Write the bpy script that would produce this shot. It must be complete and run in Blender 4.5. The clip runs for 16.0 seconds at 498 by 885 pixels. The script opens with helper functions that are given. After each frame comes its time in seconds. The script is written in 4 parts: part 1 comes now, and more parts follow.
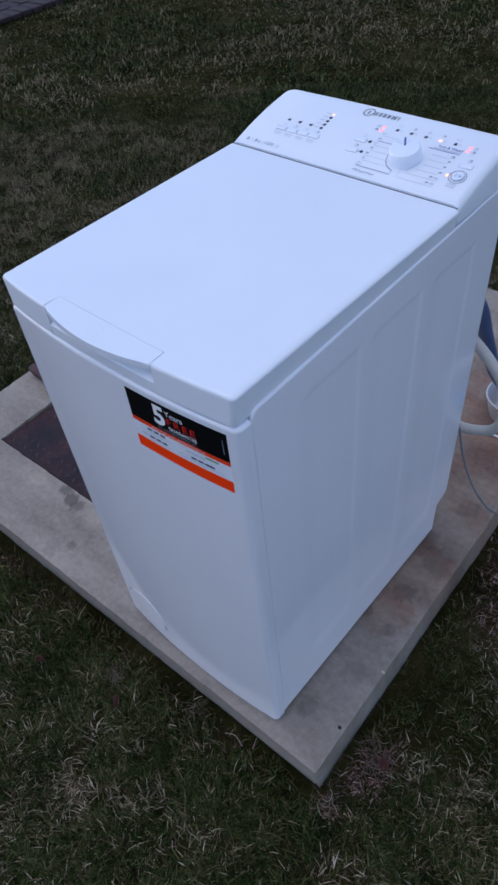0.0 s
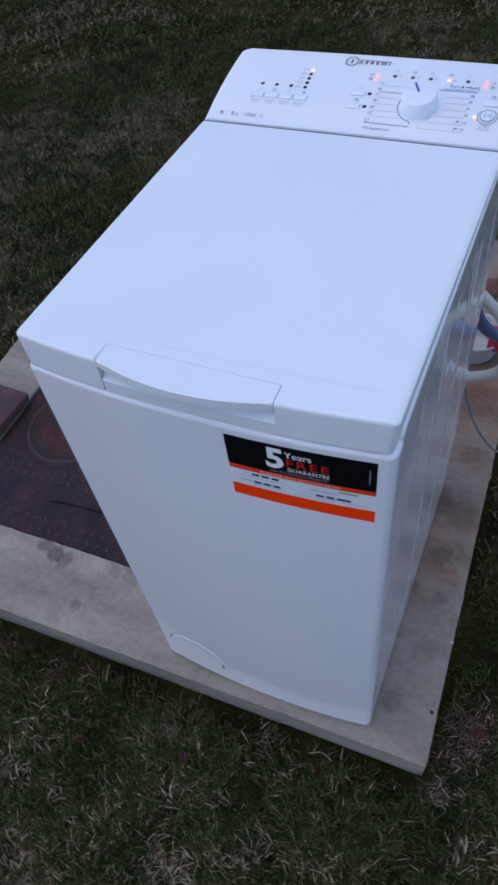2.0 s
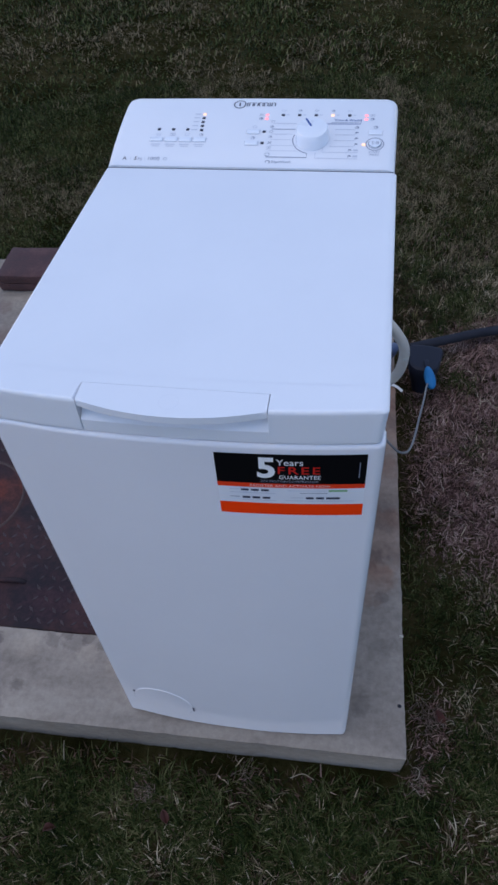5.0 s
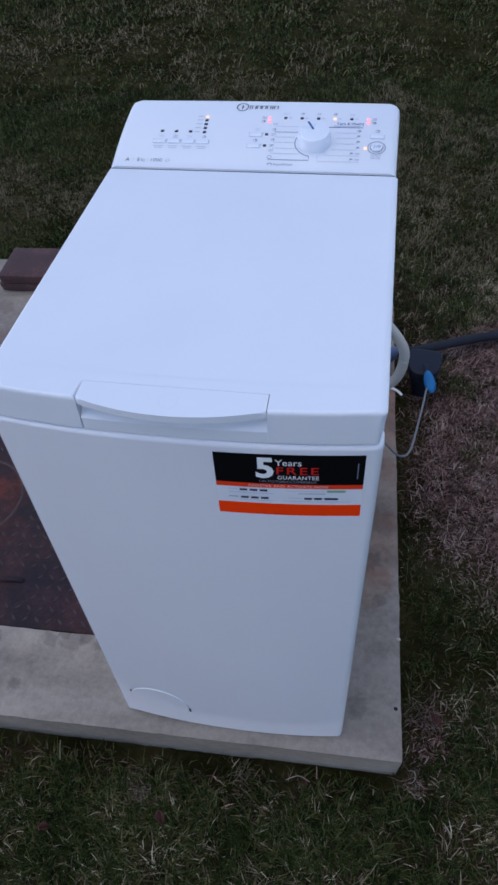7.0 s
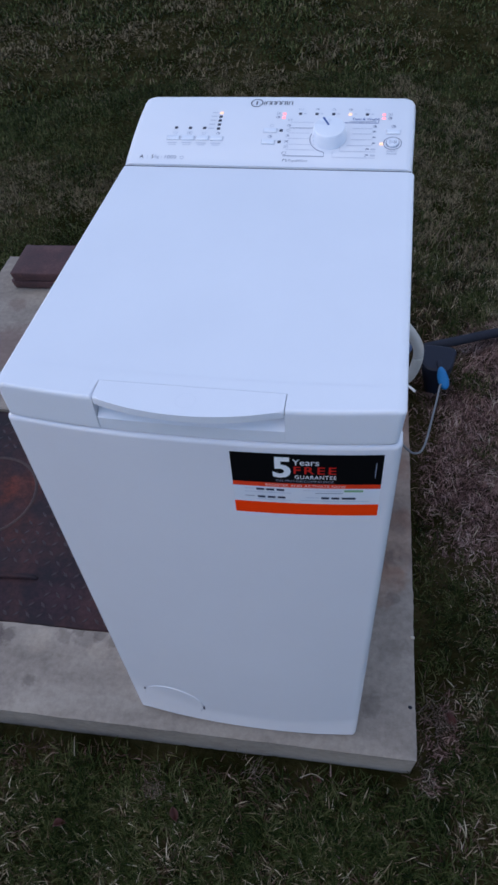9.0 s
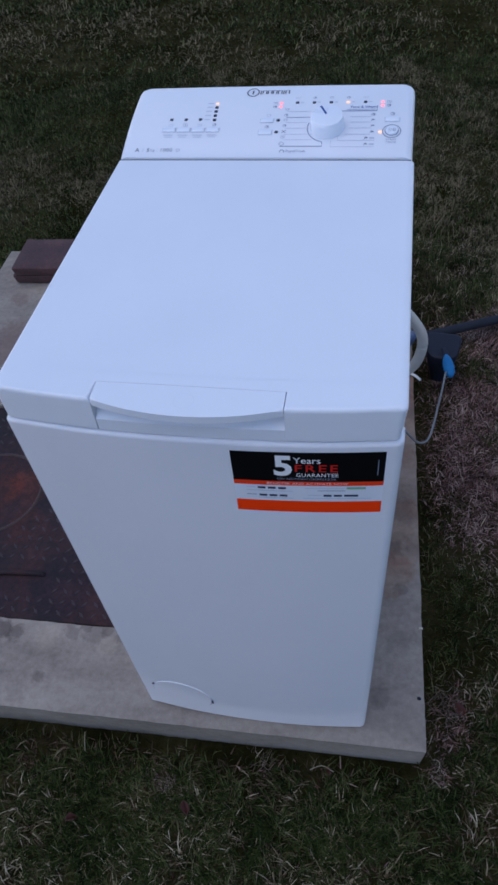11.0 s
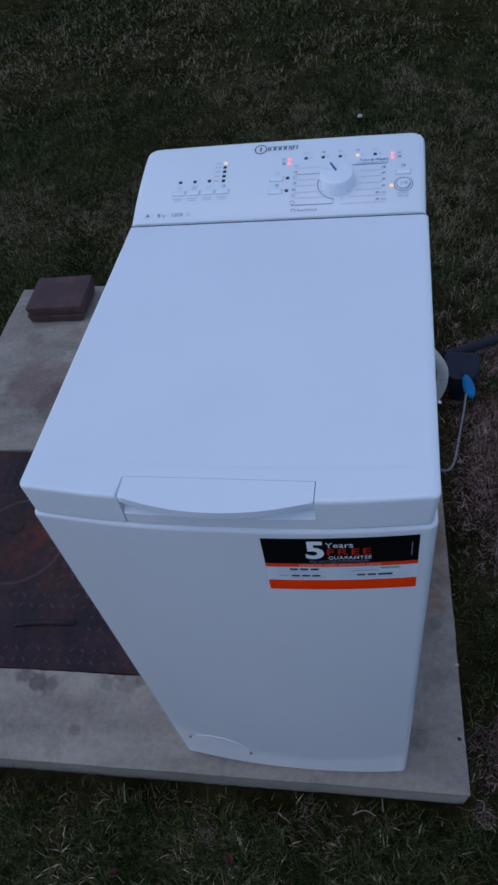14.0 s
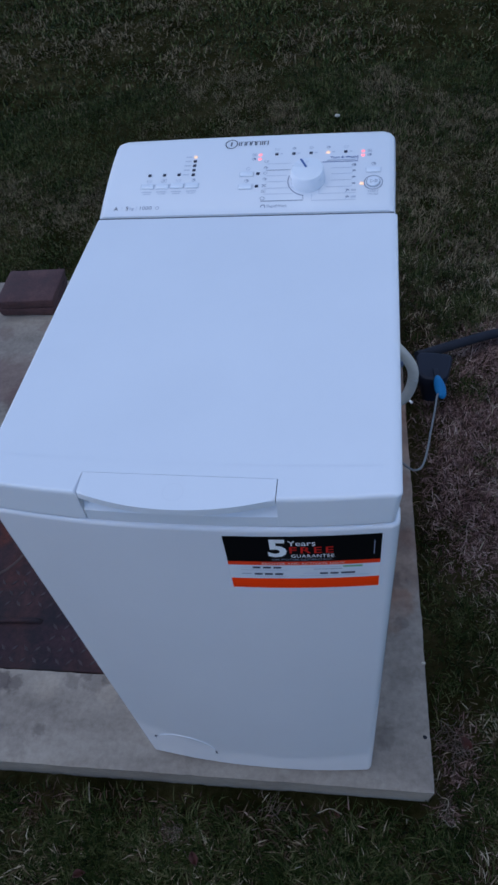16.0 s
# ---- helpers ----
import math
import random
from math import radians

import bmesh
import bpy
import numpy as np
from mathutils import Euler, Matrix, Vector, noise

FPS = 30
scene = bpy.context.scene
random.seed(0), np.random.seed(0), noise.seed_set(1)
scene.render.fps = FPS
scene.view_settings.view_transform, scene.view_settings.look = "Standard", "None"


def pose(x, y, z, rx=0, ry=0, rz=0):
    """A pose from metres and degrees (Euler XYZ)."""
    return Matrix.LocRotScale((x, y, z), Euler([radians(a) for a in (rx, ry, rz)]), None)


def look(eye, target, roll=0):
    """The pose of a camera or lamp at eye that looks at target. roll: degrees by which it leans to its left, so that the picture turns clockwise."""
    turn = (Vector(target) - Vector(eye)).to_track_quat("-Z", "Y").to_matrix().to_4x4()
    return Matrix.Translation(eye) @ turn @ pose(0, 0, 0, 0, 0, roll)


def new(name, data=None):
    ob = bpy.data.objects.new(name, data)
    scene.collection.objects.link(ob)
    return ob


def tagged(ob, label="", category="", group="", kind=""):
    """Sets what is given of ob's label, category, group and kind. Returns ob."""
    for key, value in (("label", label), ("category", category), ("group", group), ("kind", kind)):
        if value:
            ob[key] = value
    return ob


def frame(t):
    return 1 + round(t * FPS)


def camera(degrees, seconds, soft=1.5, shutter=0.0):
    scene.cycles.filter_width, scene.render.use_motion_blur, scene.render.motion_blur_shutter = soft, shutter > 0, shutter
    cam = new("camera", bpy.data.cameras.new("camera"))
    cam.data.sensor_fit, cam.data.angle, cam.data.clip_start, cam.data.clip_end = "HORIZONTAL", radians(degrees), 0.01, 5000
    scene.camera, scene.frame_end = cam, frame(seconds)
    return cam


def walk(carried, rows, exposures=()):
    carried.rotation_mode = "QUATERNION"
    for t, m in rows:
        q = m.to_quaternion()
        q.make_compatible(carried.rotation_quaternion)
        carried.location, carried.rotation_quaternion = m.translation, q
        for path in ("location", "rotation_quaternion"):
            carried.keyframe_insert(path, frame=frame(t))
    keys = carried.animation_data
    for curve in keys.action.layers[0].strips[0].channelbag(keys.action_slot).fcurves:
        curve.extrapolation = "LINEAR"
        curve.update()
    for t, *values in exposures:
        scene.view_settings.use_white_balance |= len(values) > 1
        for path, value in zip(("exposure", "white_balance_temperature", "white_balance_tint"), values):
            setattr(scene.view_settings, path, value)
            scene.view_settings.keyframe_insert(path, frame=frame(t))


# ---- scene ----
cam = camera(40.3, 16.0, soft=2.8, shutter=0.4)
PATH = [
    (0, (0.571, -0.635, 1.322), (-0.418, 0.315, -0.133), -7.0),
    (0.5, (0.538, -0.649, 1.319), (-0.409, 0.315, -0.155), -6.9),
    (1, (0.459, -0.692, 1.308), (-0.354, 0.345, -0.197), -6.3),
    (1.5, (0.357, -0.698, 1.305), (-0.323, 0.404, -0.219), -4.4),
    (2, (0.275, -0.668, 1.302), (-0.376, 0.417, -0.246), -9.6),
    (2.5, (0.199, -0.706, 1.304), (-0.305, 0.463, -0.239), -8.7),
    (3, (0.15, -0.766, 1.317), (-0.197, 0.514, -0.18), -7.2),
    (3.5, (0.146, -0.758, 1.305), (-0.183, 0.543, -0.179), -6.1),
    (4, (0.159, -0.738, 1.302), (-0.132, 0.564, -0.188), -5.1),
    (6.5, (0.166, -0.746, 1.304), (-0.122, 0.57, -0.174), -4.5),
    (7, (0.166, -0.745, 1.303), (-0.121, 0.569, -0.177), -4.2),
    (7.5, (0.166, -0.743, 1.303), (-0.116, 0.572, -0.178), -4.0),
    (8, (0.166, -0.742, 1.302), (-0.116, 0.569, -0.181), -4.2),
    (8.5, (0.162, -0.741, 1.303), (-0.114, 0.573, -0.179), -3.9),
    (8.7, (0.157, -0.741, 1.303), (-0.135, 0.568, -0.18), -4.2),
    (10.8, (0.167, -0.73, 1.304), (-0.182, 0.529, -0.211), -7.4),
    (11, (0.163, -0.727, 1.304), (-0.17, 0.543, -0.204), -7.1),
    (11.5, (0.154, -0.726, 1.307), (-0.169, 0.547, -0.201), -7.6),
    (12, (0.146, -0.724, 1.311), (-0.211, 0.547, -0.191), -9.1),
    (12.5, (0.123, -0.703, 1.323), (-0.258, 0.537, -0.2), -10.5),
    (13, (0.134, -0.687, 1.347), (-0.264, 0.56, -0.165), -12.6),
    (13.5, (0.154, -0.67, 1.349), (-0.228, 0.58, -0.165), -12.5),
    (14, (0.148, -0.66, 1.354), (-0.236, 0.606, -0.145), -11.8),
    (14.5, (0.152, -0.653, 1.349), (-0.191, 0.617, -0.157), -10.4),
    (15, (0.155, -0.652, 1.348), (-0.171, 0.617, -0.163), -9.8),
    (15.5, (0.159, -0.653, 1.347), (-0.164, 0.616, -0.165), -9.4),
    (16, (0.16, -0.655, 1.346), (-0.157, 0.617, -0.165), -9.0),
]
EXPOSURES = [
    (0.0, 0.62, 6650, 15), (0.6, 0.62, 6650, 15), (1.0, 0.52, 6600, 15), (1.5, 0.60, 6650, 15), (2.0, 0.58, 6780, 14), (4.2, 0.57, 6800, 14), (8.7, 0.57, 6800, 14),
    (10.8, 0.48, 6600, 15), (11.0, 0.40, 6500, 15), (11.2, 0.15, 6300, 14), (11.5, -0.13, 6050, 13), (12.0, -0.09, 6025, 13), (12.5, -0.22, 6000, 13), (13.0, -0.14, 6050, 11),
    (13.5, -0.03, 6150, 10), (14.0, 0.07, 6200, 10), (14.5, 0.22, 6200, 10), (15.0, 0.25, 6200, 10), (16.0, 0.25, 6200, 10),
]
walk(cam, [(t, look(eye, target, roll)) for t, eye, target, roll in PATH], EXPOSURES)

# ---- world, sun, exposure ----
SOIL_Z = -0.121
HAZE, ZENITH = (1.13, 0.98, 1.02), (0.775, 1.0, 1.07)
world = bpy.data.worlds.new("dusk_sky")
scene.world = world
world.use_nodes = True
wn = world.node_tree
wn.nodes.clear()
sky = wn.nodes.new("ShaderNodeTexSky")
sky.sky_type = "NISHITA"
sky.sun_disc = False
sky.sun_elevation = radians(24)
sky.sun_rotation = radians(250)
sky.air_density, sky.dust_density, sky.ozone_density = 1.0, 0.3, 3.2
back = wn.nodes.new("ShaderNodeBackground")
back.inputs["Strength"].default_value = 0.15
wout = wn.nodes.new("ShaderNodeOutputWorld")
wco = wn.nodes.new("ShaderNodeTexCoord")
wxyz = wn.nodes.new("ShaderNodeSeparateXYZ")
wn.links.new(wco.outputs["Generated"], wxyz.inputs["Vector"])
dusk = wn.nodes.new("ShaderNodeValToRGB")   # pinkish haze low down, clear blue above
dusk.color_ramp.elements[0].position, dusk.color_ramp.elements[0].color = 0.0, (*HAZE, 1)
dusk.color_ramp.elements[1].position, dusk.color_ramp.elements[1].color = 0.75, (*ZENITH, 1)
wn.links.new(wxyz.outputs["Z"], dusk.inputs["Fac"])
tint = wn.nodes.new("ShaderNodeMix")
tint.data_type, tint.blend_type = "RGBA", "MULTIPLY"
tint.inputs["Factor"].default_value = 1.0
wn.links.new(sky.outputs["Color"], tint.inputs["A"])
wn.links.new(dusk.outputs["Color"], tint.inputs["B"])
wn.links.new(tint.outputs["Result"], back.inputs["Color"])
wn.links.new(back.outputs["Background"], wout.inputs["Surface"])

sun_data = bpy.data.lights.new("soft_sun", "SUN")
sun_data.energy = 0.9
sun_data.angle = radians(60)
sun_data.color = (0.93, 0.92, 0.93)
sun = new("soft_sun", sun_data)
sun.matrix_world = look((-0.6, -0.6, 6), (0, 0, 0))


# ---- materials ----
def node(nt, kind, **values):
    n = nt.nodes.new(kind)
    for key, value in values.items():
        n.inputs[key].default_value = value
    return n


def surface(name, stops, scale=8.0, fine=120.0, rough=(0.5, 0.7), bump=0.1, depth=0.002, metal=0.0, stretch=(1, 1, 1),
            coat=0.0, island=0.0, detail=6.0, spec=0.5, grain=0.35):
    """Procedural surface: colour by a ramp over coarse and fine noise, roughness by the fine noise, bump by both."""
    m = bpy.data.materials.new(name)
    m.use_nodes = True
    nt = m.node_tree
    bsdf = nt.nodes["Principled BSDF"]
    co = nt.nodes.new("ShaderNodeTexCoord")
    mp = nt.nodes.new("ShaderNodeMapping")
    mp.inputs["Scale"].default_value = stretch
    nt.links.new(co.outputs["Object"], mp.inputs["Vector"])
    big = node(nt, "ShaderNodeTexNoise", Scale=scale, Detail=detail, Roughness=0.62)
    small = node(nt, "ShaderNodeTexNoise", Scale=fine, Detail=4.0, Roughness=0.7)
    nt.links.new(mp.outputs["Vector"], big.inputs["Vector"])
    nt.links.new(co.outputs["Object"], small.inputs["Vector"])
    mix = nt.nodes.new("ShaderNodeMath")
    mix.operation = "MULTIPLY_ADD"
    mix.inputs[1].default_value = grain
    half = nt.nodes.new("ShaderNodeMath")
    half.operation = "MULTIPLY"
    half.inputs[1].default_value = 1 - grain
    nt.links.new(big.outputs["Fac"], half.inputs[0])
    nt.links.new(small.outputs["Fac"], mix.inputs[0])
    nt.links.new(half.outputs[0], mix.inputs[2])
    fac = mix.outputs[0]
    if island:
        geo = nt.nodes.new("ShaderNodeNewGeometry")
        add = nt.nodes.new("ShaderNodeMath")
        add.operation = "MULTIPLY_ADD"
        add.inputs[1].default_value = island
        shift = nt.nodes.new("ShaderNodeMath")
        shift.operation = "SUBTRACT"
        shift.inputs[1].default_value = island / 2
        nt.links.new(geo.outputs["Random Per Island"], add.inputs[0])
        nt.links.new(fac, shift.inputs[0])
        nt.links.new(shift.outputs[0], add.inputs[2])
        fac = add.outputs[0]
    ramp = nt.nodes.new("ShaderNodeValToRGB")
    els = ramp.color_ramp.elements
    while len(els) < len(stops):
        els.new(0.5)
    for el, (at, colour) in zip(els, stops):
        el.position, el.color = at, (*colour, 1)
    nt.links.new(fac, ramp.inputs["Fac"])
    nt.links.new(ramp.outputs["Color"], bsdf.inputs["Base Color"])
    rr = node(nt, "ShaderNodeMapRange")
    rr.inputs["From Min"].default_value, rr.inputs["From Max"].default_value = 0.3, 0.7
    rr.inputs["To Min"].default_value, rr.inputs["To Max"].default_value = rough
    nt.links.new(big.outputs["Fac"], rr.inputs["Value"])
    nt.links.new(rr.outputs["Result"], bsdf.inputs["Roughness"])
    if bump:
        bp = node(nt, "ShaderNodeBump", Strength=bump, Distance=depth)
        nt.links.new(fac if not island else mix.outputs[0], bp.inputs["Height"])
        nt.links.new(bp.outputs["Normal"], bsdf.inputs["Normal"])
    bsdf.inputs["Metallic"].default_value = metal
    bsdf.inputs["Coat Weight"].default_value = coat
    bsdf.inputs["Coat Roughness"].default_value = 0.08
    bsdf.inputs["Specular IOR Level"].default_value = spec
    return m


def plain(name, colour, rough=0.4, metal=0.0, glow=0.0):
    m = bpy.data.materials.new(name)
    m.use_nodes = True
    b = m.node_tree.nodes["Principled BSDF"]
    b.inputs["Base Color"].default_value = (*colour, 1)
    b.inputs["Roughness"].default_value = rough
    b.inputs["Metallic"].default_value = metal
    if glow:
        b.inputs["Emission Color"].default_value = (*colour, 1)
        b.inputs["Emission Strength"].default_value = glow
    return m


ENAMEL = surface("white_enamel", [(0.3, (0.74, 0.735, 0.785)), (0.7, (0.78, 0.775, 0.825))], scale=5, fine=700, rough=(0.06, 0.10), bump=0.03, depth=0.0003, coat=0.35)
PLASTIC = surface("white_plastic", [(0.3, (0.728, 0.745, 0.805)), (0.7, (0.768, 0.785, 0.845))], scale=6, fine=900, rough=(0.30, 0.42), bump=0.06, depth=0.0003)
BUTTON = surface("button_plastic", [(0.3, (0.72, 0.76, 0.84)), (0.7, (0.76, 0.80, 0.88))], scale=20, fine=900, rough=(0.25, 0.35), bump=0.03, depth=0.0002)
# near-black, painted as the shade in the lid gap
SEAM = plain("gap_shade", (0.018, 0.022, 0.04), 0.7)
CONCRETE = surface("weathered_concrete", [(0.34, (0.140, 0.112, 0.094)), (0.44, (0.208, 0.170, 0.142)), (0.52, (0.252, 0.210, 0.176)), (0.66, (0.330, 0.282, 0.238))],
                   scale=4.5, fine=70, rough=(0.72, 0.92), bump=0.35, depth=0.002, stretch=(0.7, 2.2, 1), detail=10, grain=0.34)


def stained(m, spots, colour):
    """Adds soft stains with ragged rims: (x, y, radius, strength) in the object's own metres."""
    nt = m.node_tree
    bsdf = nt.nodes["Principled BSDF"]
    base = bsdf.inputs["Base Color"].links[0].from_socket
    co = nt.nodes.new("ShaderNodeTexCoord")
    for x, y, radius, strength in spots:
        warp = node(nt, "ShaderNodeTexNoise", Scale=0.9 / radius, Detail=5.0, Roughness=0.65)
        nt.links.new(co.outputs["Object"], warp.inputs["Vector"])
        flat = nt.nodes.new("ShaderNodeVectorMath")
        flat.operation = "MULTIPLY"
        flat.inputs[1].default_value = (1, 1, 0)
        nt.links.new(co.outputs["Object"], flat.inputs[0])
        dist = nt.nodes.new("ShaderNodeVectorMath")
        dist.operation = "DISTANCE"
        dist.inputs[1].default_value = (x, y, 0)
        nt.links.new(flat.outputs[0], dist.inputs[0])
        off = nt.nodes.new("ShaderNodeMath")
        off.operation = "MULTIPLY_ADD"
        off.inputs[1].default_value = 2.4 * radius
        nt.links.new(warp.outputs["Fac"], off.inputs[0])
        nt.links.new(dist.outputs["Value"], off.inputs[2])
        mask = node(nt, "ShaderNodeMapRange")
        mask.interpolation_type = "SMOOTHSTEP"
        mask.inputs["From Min"].default_value, mask.inputs["From Max"].default_value = 2.35 * radius, 1.75 * radius
        mask.inputs["To Min"].default_value, mask.inputs["To Max"].default_value = 0.0, strength
        nt.links.new(off.outputs[0], mask.inputs["Value"])
        mixer = nt.nodes.new("ShaderNodeMix")
        mixer.data_type, mixer.blend_type = "RGBA", "MULTIPLY"
        mixer.inputs["B"].default_value = (*colour, 1)
        nt.links.new(mask.outputs["Result"], mixer.inputs["Factor"])
        nt.links.new(base, mixer.inputs["A"])
        base = mixer.outputs["Result"]
    nt.links.new(base, bsdf.inputs["Base Color"])


stained(CONCRETE, [(-0.905, 0.168, 0.020, 0.85), (-0.872, 0.160, 0.024, 0.95), (-0.842, 0.150, 0.020, 0.8), (-0.670, 0.160, 0.026, 0.5), (-0.720, 0.165, 0.018, 0.5), (-0.800, 0.030, 0.024, 0.3)], (0.46, 0.43, 0.45))
stained(CONCRETE, [(-0.060, 0.47, 0.11, 0.85), (-0.040, 0.62, 0.11, 0.7), (-0.070, 0.80, 0.14, 0.8), (-0.10, 1.02, 0.16, 0.7), (-0.075, 0.36, 0.06, 0.7)], (0.88, 0.70, 0.63))
stained(CONCRETE, [(-0.080, 0.95, 0.20, 0.9), (-0.130, 1.25, 0.16, 0.8), (-0.300, 1.10, 0.12, 0.7), (-0.620, 0.960, 0.09, 0.7), (-0.860, 0.93, 0.06, 0.6)], (0.90, 0.71, 0.64))
stained(CONCRETE, [(-1.170, 1.050, 0.125, 0.9), (-1.080, 1.000, 0.080, 0.7), (-1.250, 1.270, 0.035, 0.6), (-0.140, 1.500, 0.06, 0.7), (-1.110, 1.300, 0.030, 0.5)], (0.68, 0.55, 0.56))
stained(CONCRETE, [(-1.100, 1.180, 0.030, 0.8), (-1.285, 1.050, 0.032, 0.8), (-1.090, 1.345, 0.030, 0.6), (-1.220, 1.400, 0.05, 0.4), (-0.500, 0.070, 0.060, 0.25), (-1.150, 0.080, 0.080, 0.25)], (1.32, 1.32, 1.32))
stained(CONCRETE, [(-0.045, 0.53, 0.045, 0.45), (-0.05, 0.70, 0.030, 0.4), (-0.085, 0.09, 0.022, 0.5), (-0.05, 0.20, 0.030, 0.3)], (0.52, 0.50, 0.50))
stained(CONCRETE, [(-1.000, 0.150, 0.030, 0.7), (-0.770, 0.148, 0.030, 0.7), (-0.640, 0.140, 0.026, 0.6), (-0.560, 0.120, 0.030, 0.5)], (1.22, 1.2, 1.16))
stained(CONCRETE, [(-0.690, 0.178, 0.014, 0.8), (-0.640, 0.172, 0.016, 0.8), (-0.610, 0.160, 0.014, 0.7), (-0.760, 0.060, 0.014, 0.6), (-0.130, 0.150, 0.012, 0.7), (-0.150, 0.070, 0.016, 0.6), (-0.040, 0.32, 0.016, 0.6), (-0.10, 0.335, 0.014, 0.6), (-0.060, 0.420, 0.026, 0.6), (-0.090, 0.57, 0.03, 0.5)], (0.55, 0.52, 0.53))
IRON = surface("rusty_iron", [(0.34, (0.009, 0.007, 0.010)), (0.45, (0.021, 0.011, 0.014)), (0.53, (0.040, 0.017, 0.019)), (0.60, (0.060, 0.026, 0.027)), (0.70, (0.105, 0.045, 0.038))],
               scale=7.0, fine=70, rough=(0.6, 0.85), bump=0.6, depth=0.002, metal=0.1, detail=8, spec=0.3)
stained(IRON, [(-1.035, 0.510, 0.10, 0.8), (-0.950, 0.530, 0.060, 0.8), (-0.930, 0.420, 0.05, 0.5)], (1.75, 1.18, 0.85))
stained(IRON, [(-0.780, 0.260, 0.09, 0.8), (-0.950, 0.240, 0.08, 0.7), (-1.120, 0.250, 0.08, 0.7)], (0.55, 0.62, 0.85))
TREAD = surface("tread_iron", [(0.36, (0.018, 0.012, 0.015)), (0.64, (0.060, 0.038, 0.042))], scale=18, fine=120, rough=(0.5, 0.7), bump=0.3, depth=0.001, metal=0.2)
WORN = surface("worn_iron", [(0.36, (0.042, 0.024, 0.024)), (0.64, (0.080, 0.050, 0.046))], scale=14, fine=150, rough=(0.6, 0.75), bump=0.3, depth=0.001, metal=0.4)
BRICKRED = surface("red_clay", [(0.32, (0.032, 0.014, 0.016)), (0.5, (0.062, 0.027, 0.029)), (0.68, (0.115, 0.055, 0.053))], scale=14, fine=150, rough=(0.75, 0.95), bump=0.4, depth=0.002)
PATHRED = surface("dark_path_clay", [(0.32, (0.010, 0.005, 0.007)), (0.5, (0.020, 0.010, 0.013)), (0.68, (0.040, 0.022, 0.026))], scale=10, fine=120, rough=(0.8, 0.95), bump=0.4, depth=0.002)
SOIL = surface("lawn_soil", [(0.30, (0.005, 0.005, 0.002)), (0.44, (0.015, 0.014, 0.005)), (0.56, (0.033, 0.028, 0.012)), (0.70, (0.064, 0.050, 0.025))], scale=5.0, fine=60, rough=(0.9, 1.0), bump=0.8, depth=0.02, detail=9, spec=0.0)
GREEN = surface("lawn_green", [(0.24, (0.004, 0.008, 0.002)), (0.40, (0.0155, 0.0255, 0.006)), (0.54, (0.034, 0.049, 0.013)), (0.66, (0.066, 0.075, 0.027)), (0.84, (0.155, 0.142, 0.068))],
                scale=7.0, fine=45, rough=(0.6, 0.8), bump=0, island=0.50, spec=0.06)
STRAW = surface("lawn_straw", [(0.22, (0.050, 0.033, 0.020)), (0.44, (0.125, 0.090, 0.055)), (0.62, (0.26, 0.20, 0.13)), (0.82, (0.48, 0.405, 0.30))], scale=6.0, fine=40, rough=(0.6, 0.8), bump=0, island=0.62, spec=0.08)
FARSTRAW = surface("far_straw", [(0.22, (0.050, 0.038, 0.021)), (0.50, (0.125, 0.097, 0.058)), (0.80, (0.225, 0.180, 0.116))], scale=3.0, fine=20, rough=(0.7, 0.9), bump=0, island=0.5, spec=0.05)
PALE = surface("bleached_stalks", [(0.25, (0.17, 0.14, 0.10)), (0.75, (0.40, 0.34, 0.265))], scale=6.0, fine=40, rough=(0.5, 0.7), bump=0, island=0.6, spec=0.1)
DEAD = surface("dead_roots", [(0.22, (0.054, 0.026, 0.025)), (0.48, (0.150, 0.084, 0.076)), (0.70, (0.285, 0.180, 0.160)), (0.88, (0.50, 0.38, 0.33))], scale=8.0, fine=40, rough=(0.6, 0.8), bump=0, island=0.6, spec=0.1)
THATCH = surface("brown_thatch", [(0.25, (0.014, 0.009, 0.006)), (0.5, (0.046, 0.029, 0.020)), (0.8, (0.13, 0.088, 0.062))], scale=7.0, fine=40, rough=(0.7, 0.9), bump=0, island=0.6, spec=0.05)
HOSE = surface("grey_hose_plastic", [(0.3, (0.42, 0.39, 0.36)), (0.7, (0.52, 0.49, 0.45))], scale=10, fine=200, rough=(0.4, 0.55), bump=0.15, depth=0.0006)
CORD = surface("grey_cord_rubber", [(0.3, (0.13, 0.135, 0.145)), (0.7, (0.19, 0.195, 0.205))], scale=12, fine=300, rough=(0.4, 0.55), bump=0.1, depth=0.0004)
WHITECORD = surface("white_cord", [(0.3, (0.6, 0.6, 0.6)), (0.7, (0.75, 0.75, 0.74))], scale=12, fine=300, rough=(0.4, 0.5), bump=0.1, depth=0.0004)
BLACKRUB = surface("black_rubber", [(0.3, (0.010, 0.011, 0.018)), (0.7, (0.026, 0.028, 0.040))], scale=14, fine=250, rough=(0.75, 0.9), bump=0.2, depth=0.0008, spec=0.2)
NAVY = surface("navy_plastic", [(0.3, (0.005, 0.007, 0.016)), (0.7, (0.012, 0.015, 0.030))], scale=14, fine=250, rough=(0.6, 0.75), bump=0.15, depth=0.0006, spec=0.3)
BLUE = surface("blue_plastic", [(0.3, (0.003, 0.100, 0.26)), (0.7, (0.006, 0.150, 0.37))], scale=20, fine=250, rough=(0.55, 0.7), bump=0.1, depth=0.0004, spec=0.25)
BLUEHOSE = surface("slate_blue_hose", [(0.3, (0.050, 0.080, 0.165)), (0.7, (0.075, 0.110, 0.215))], scale=9, fine=160, rough=(0.35, 0.5), bump=0.15, depth=0.0006)
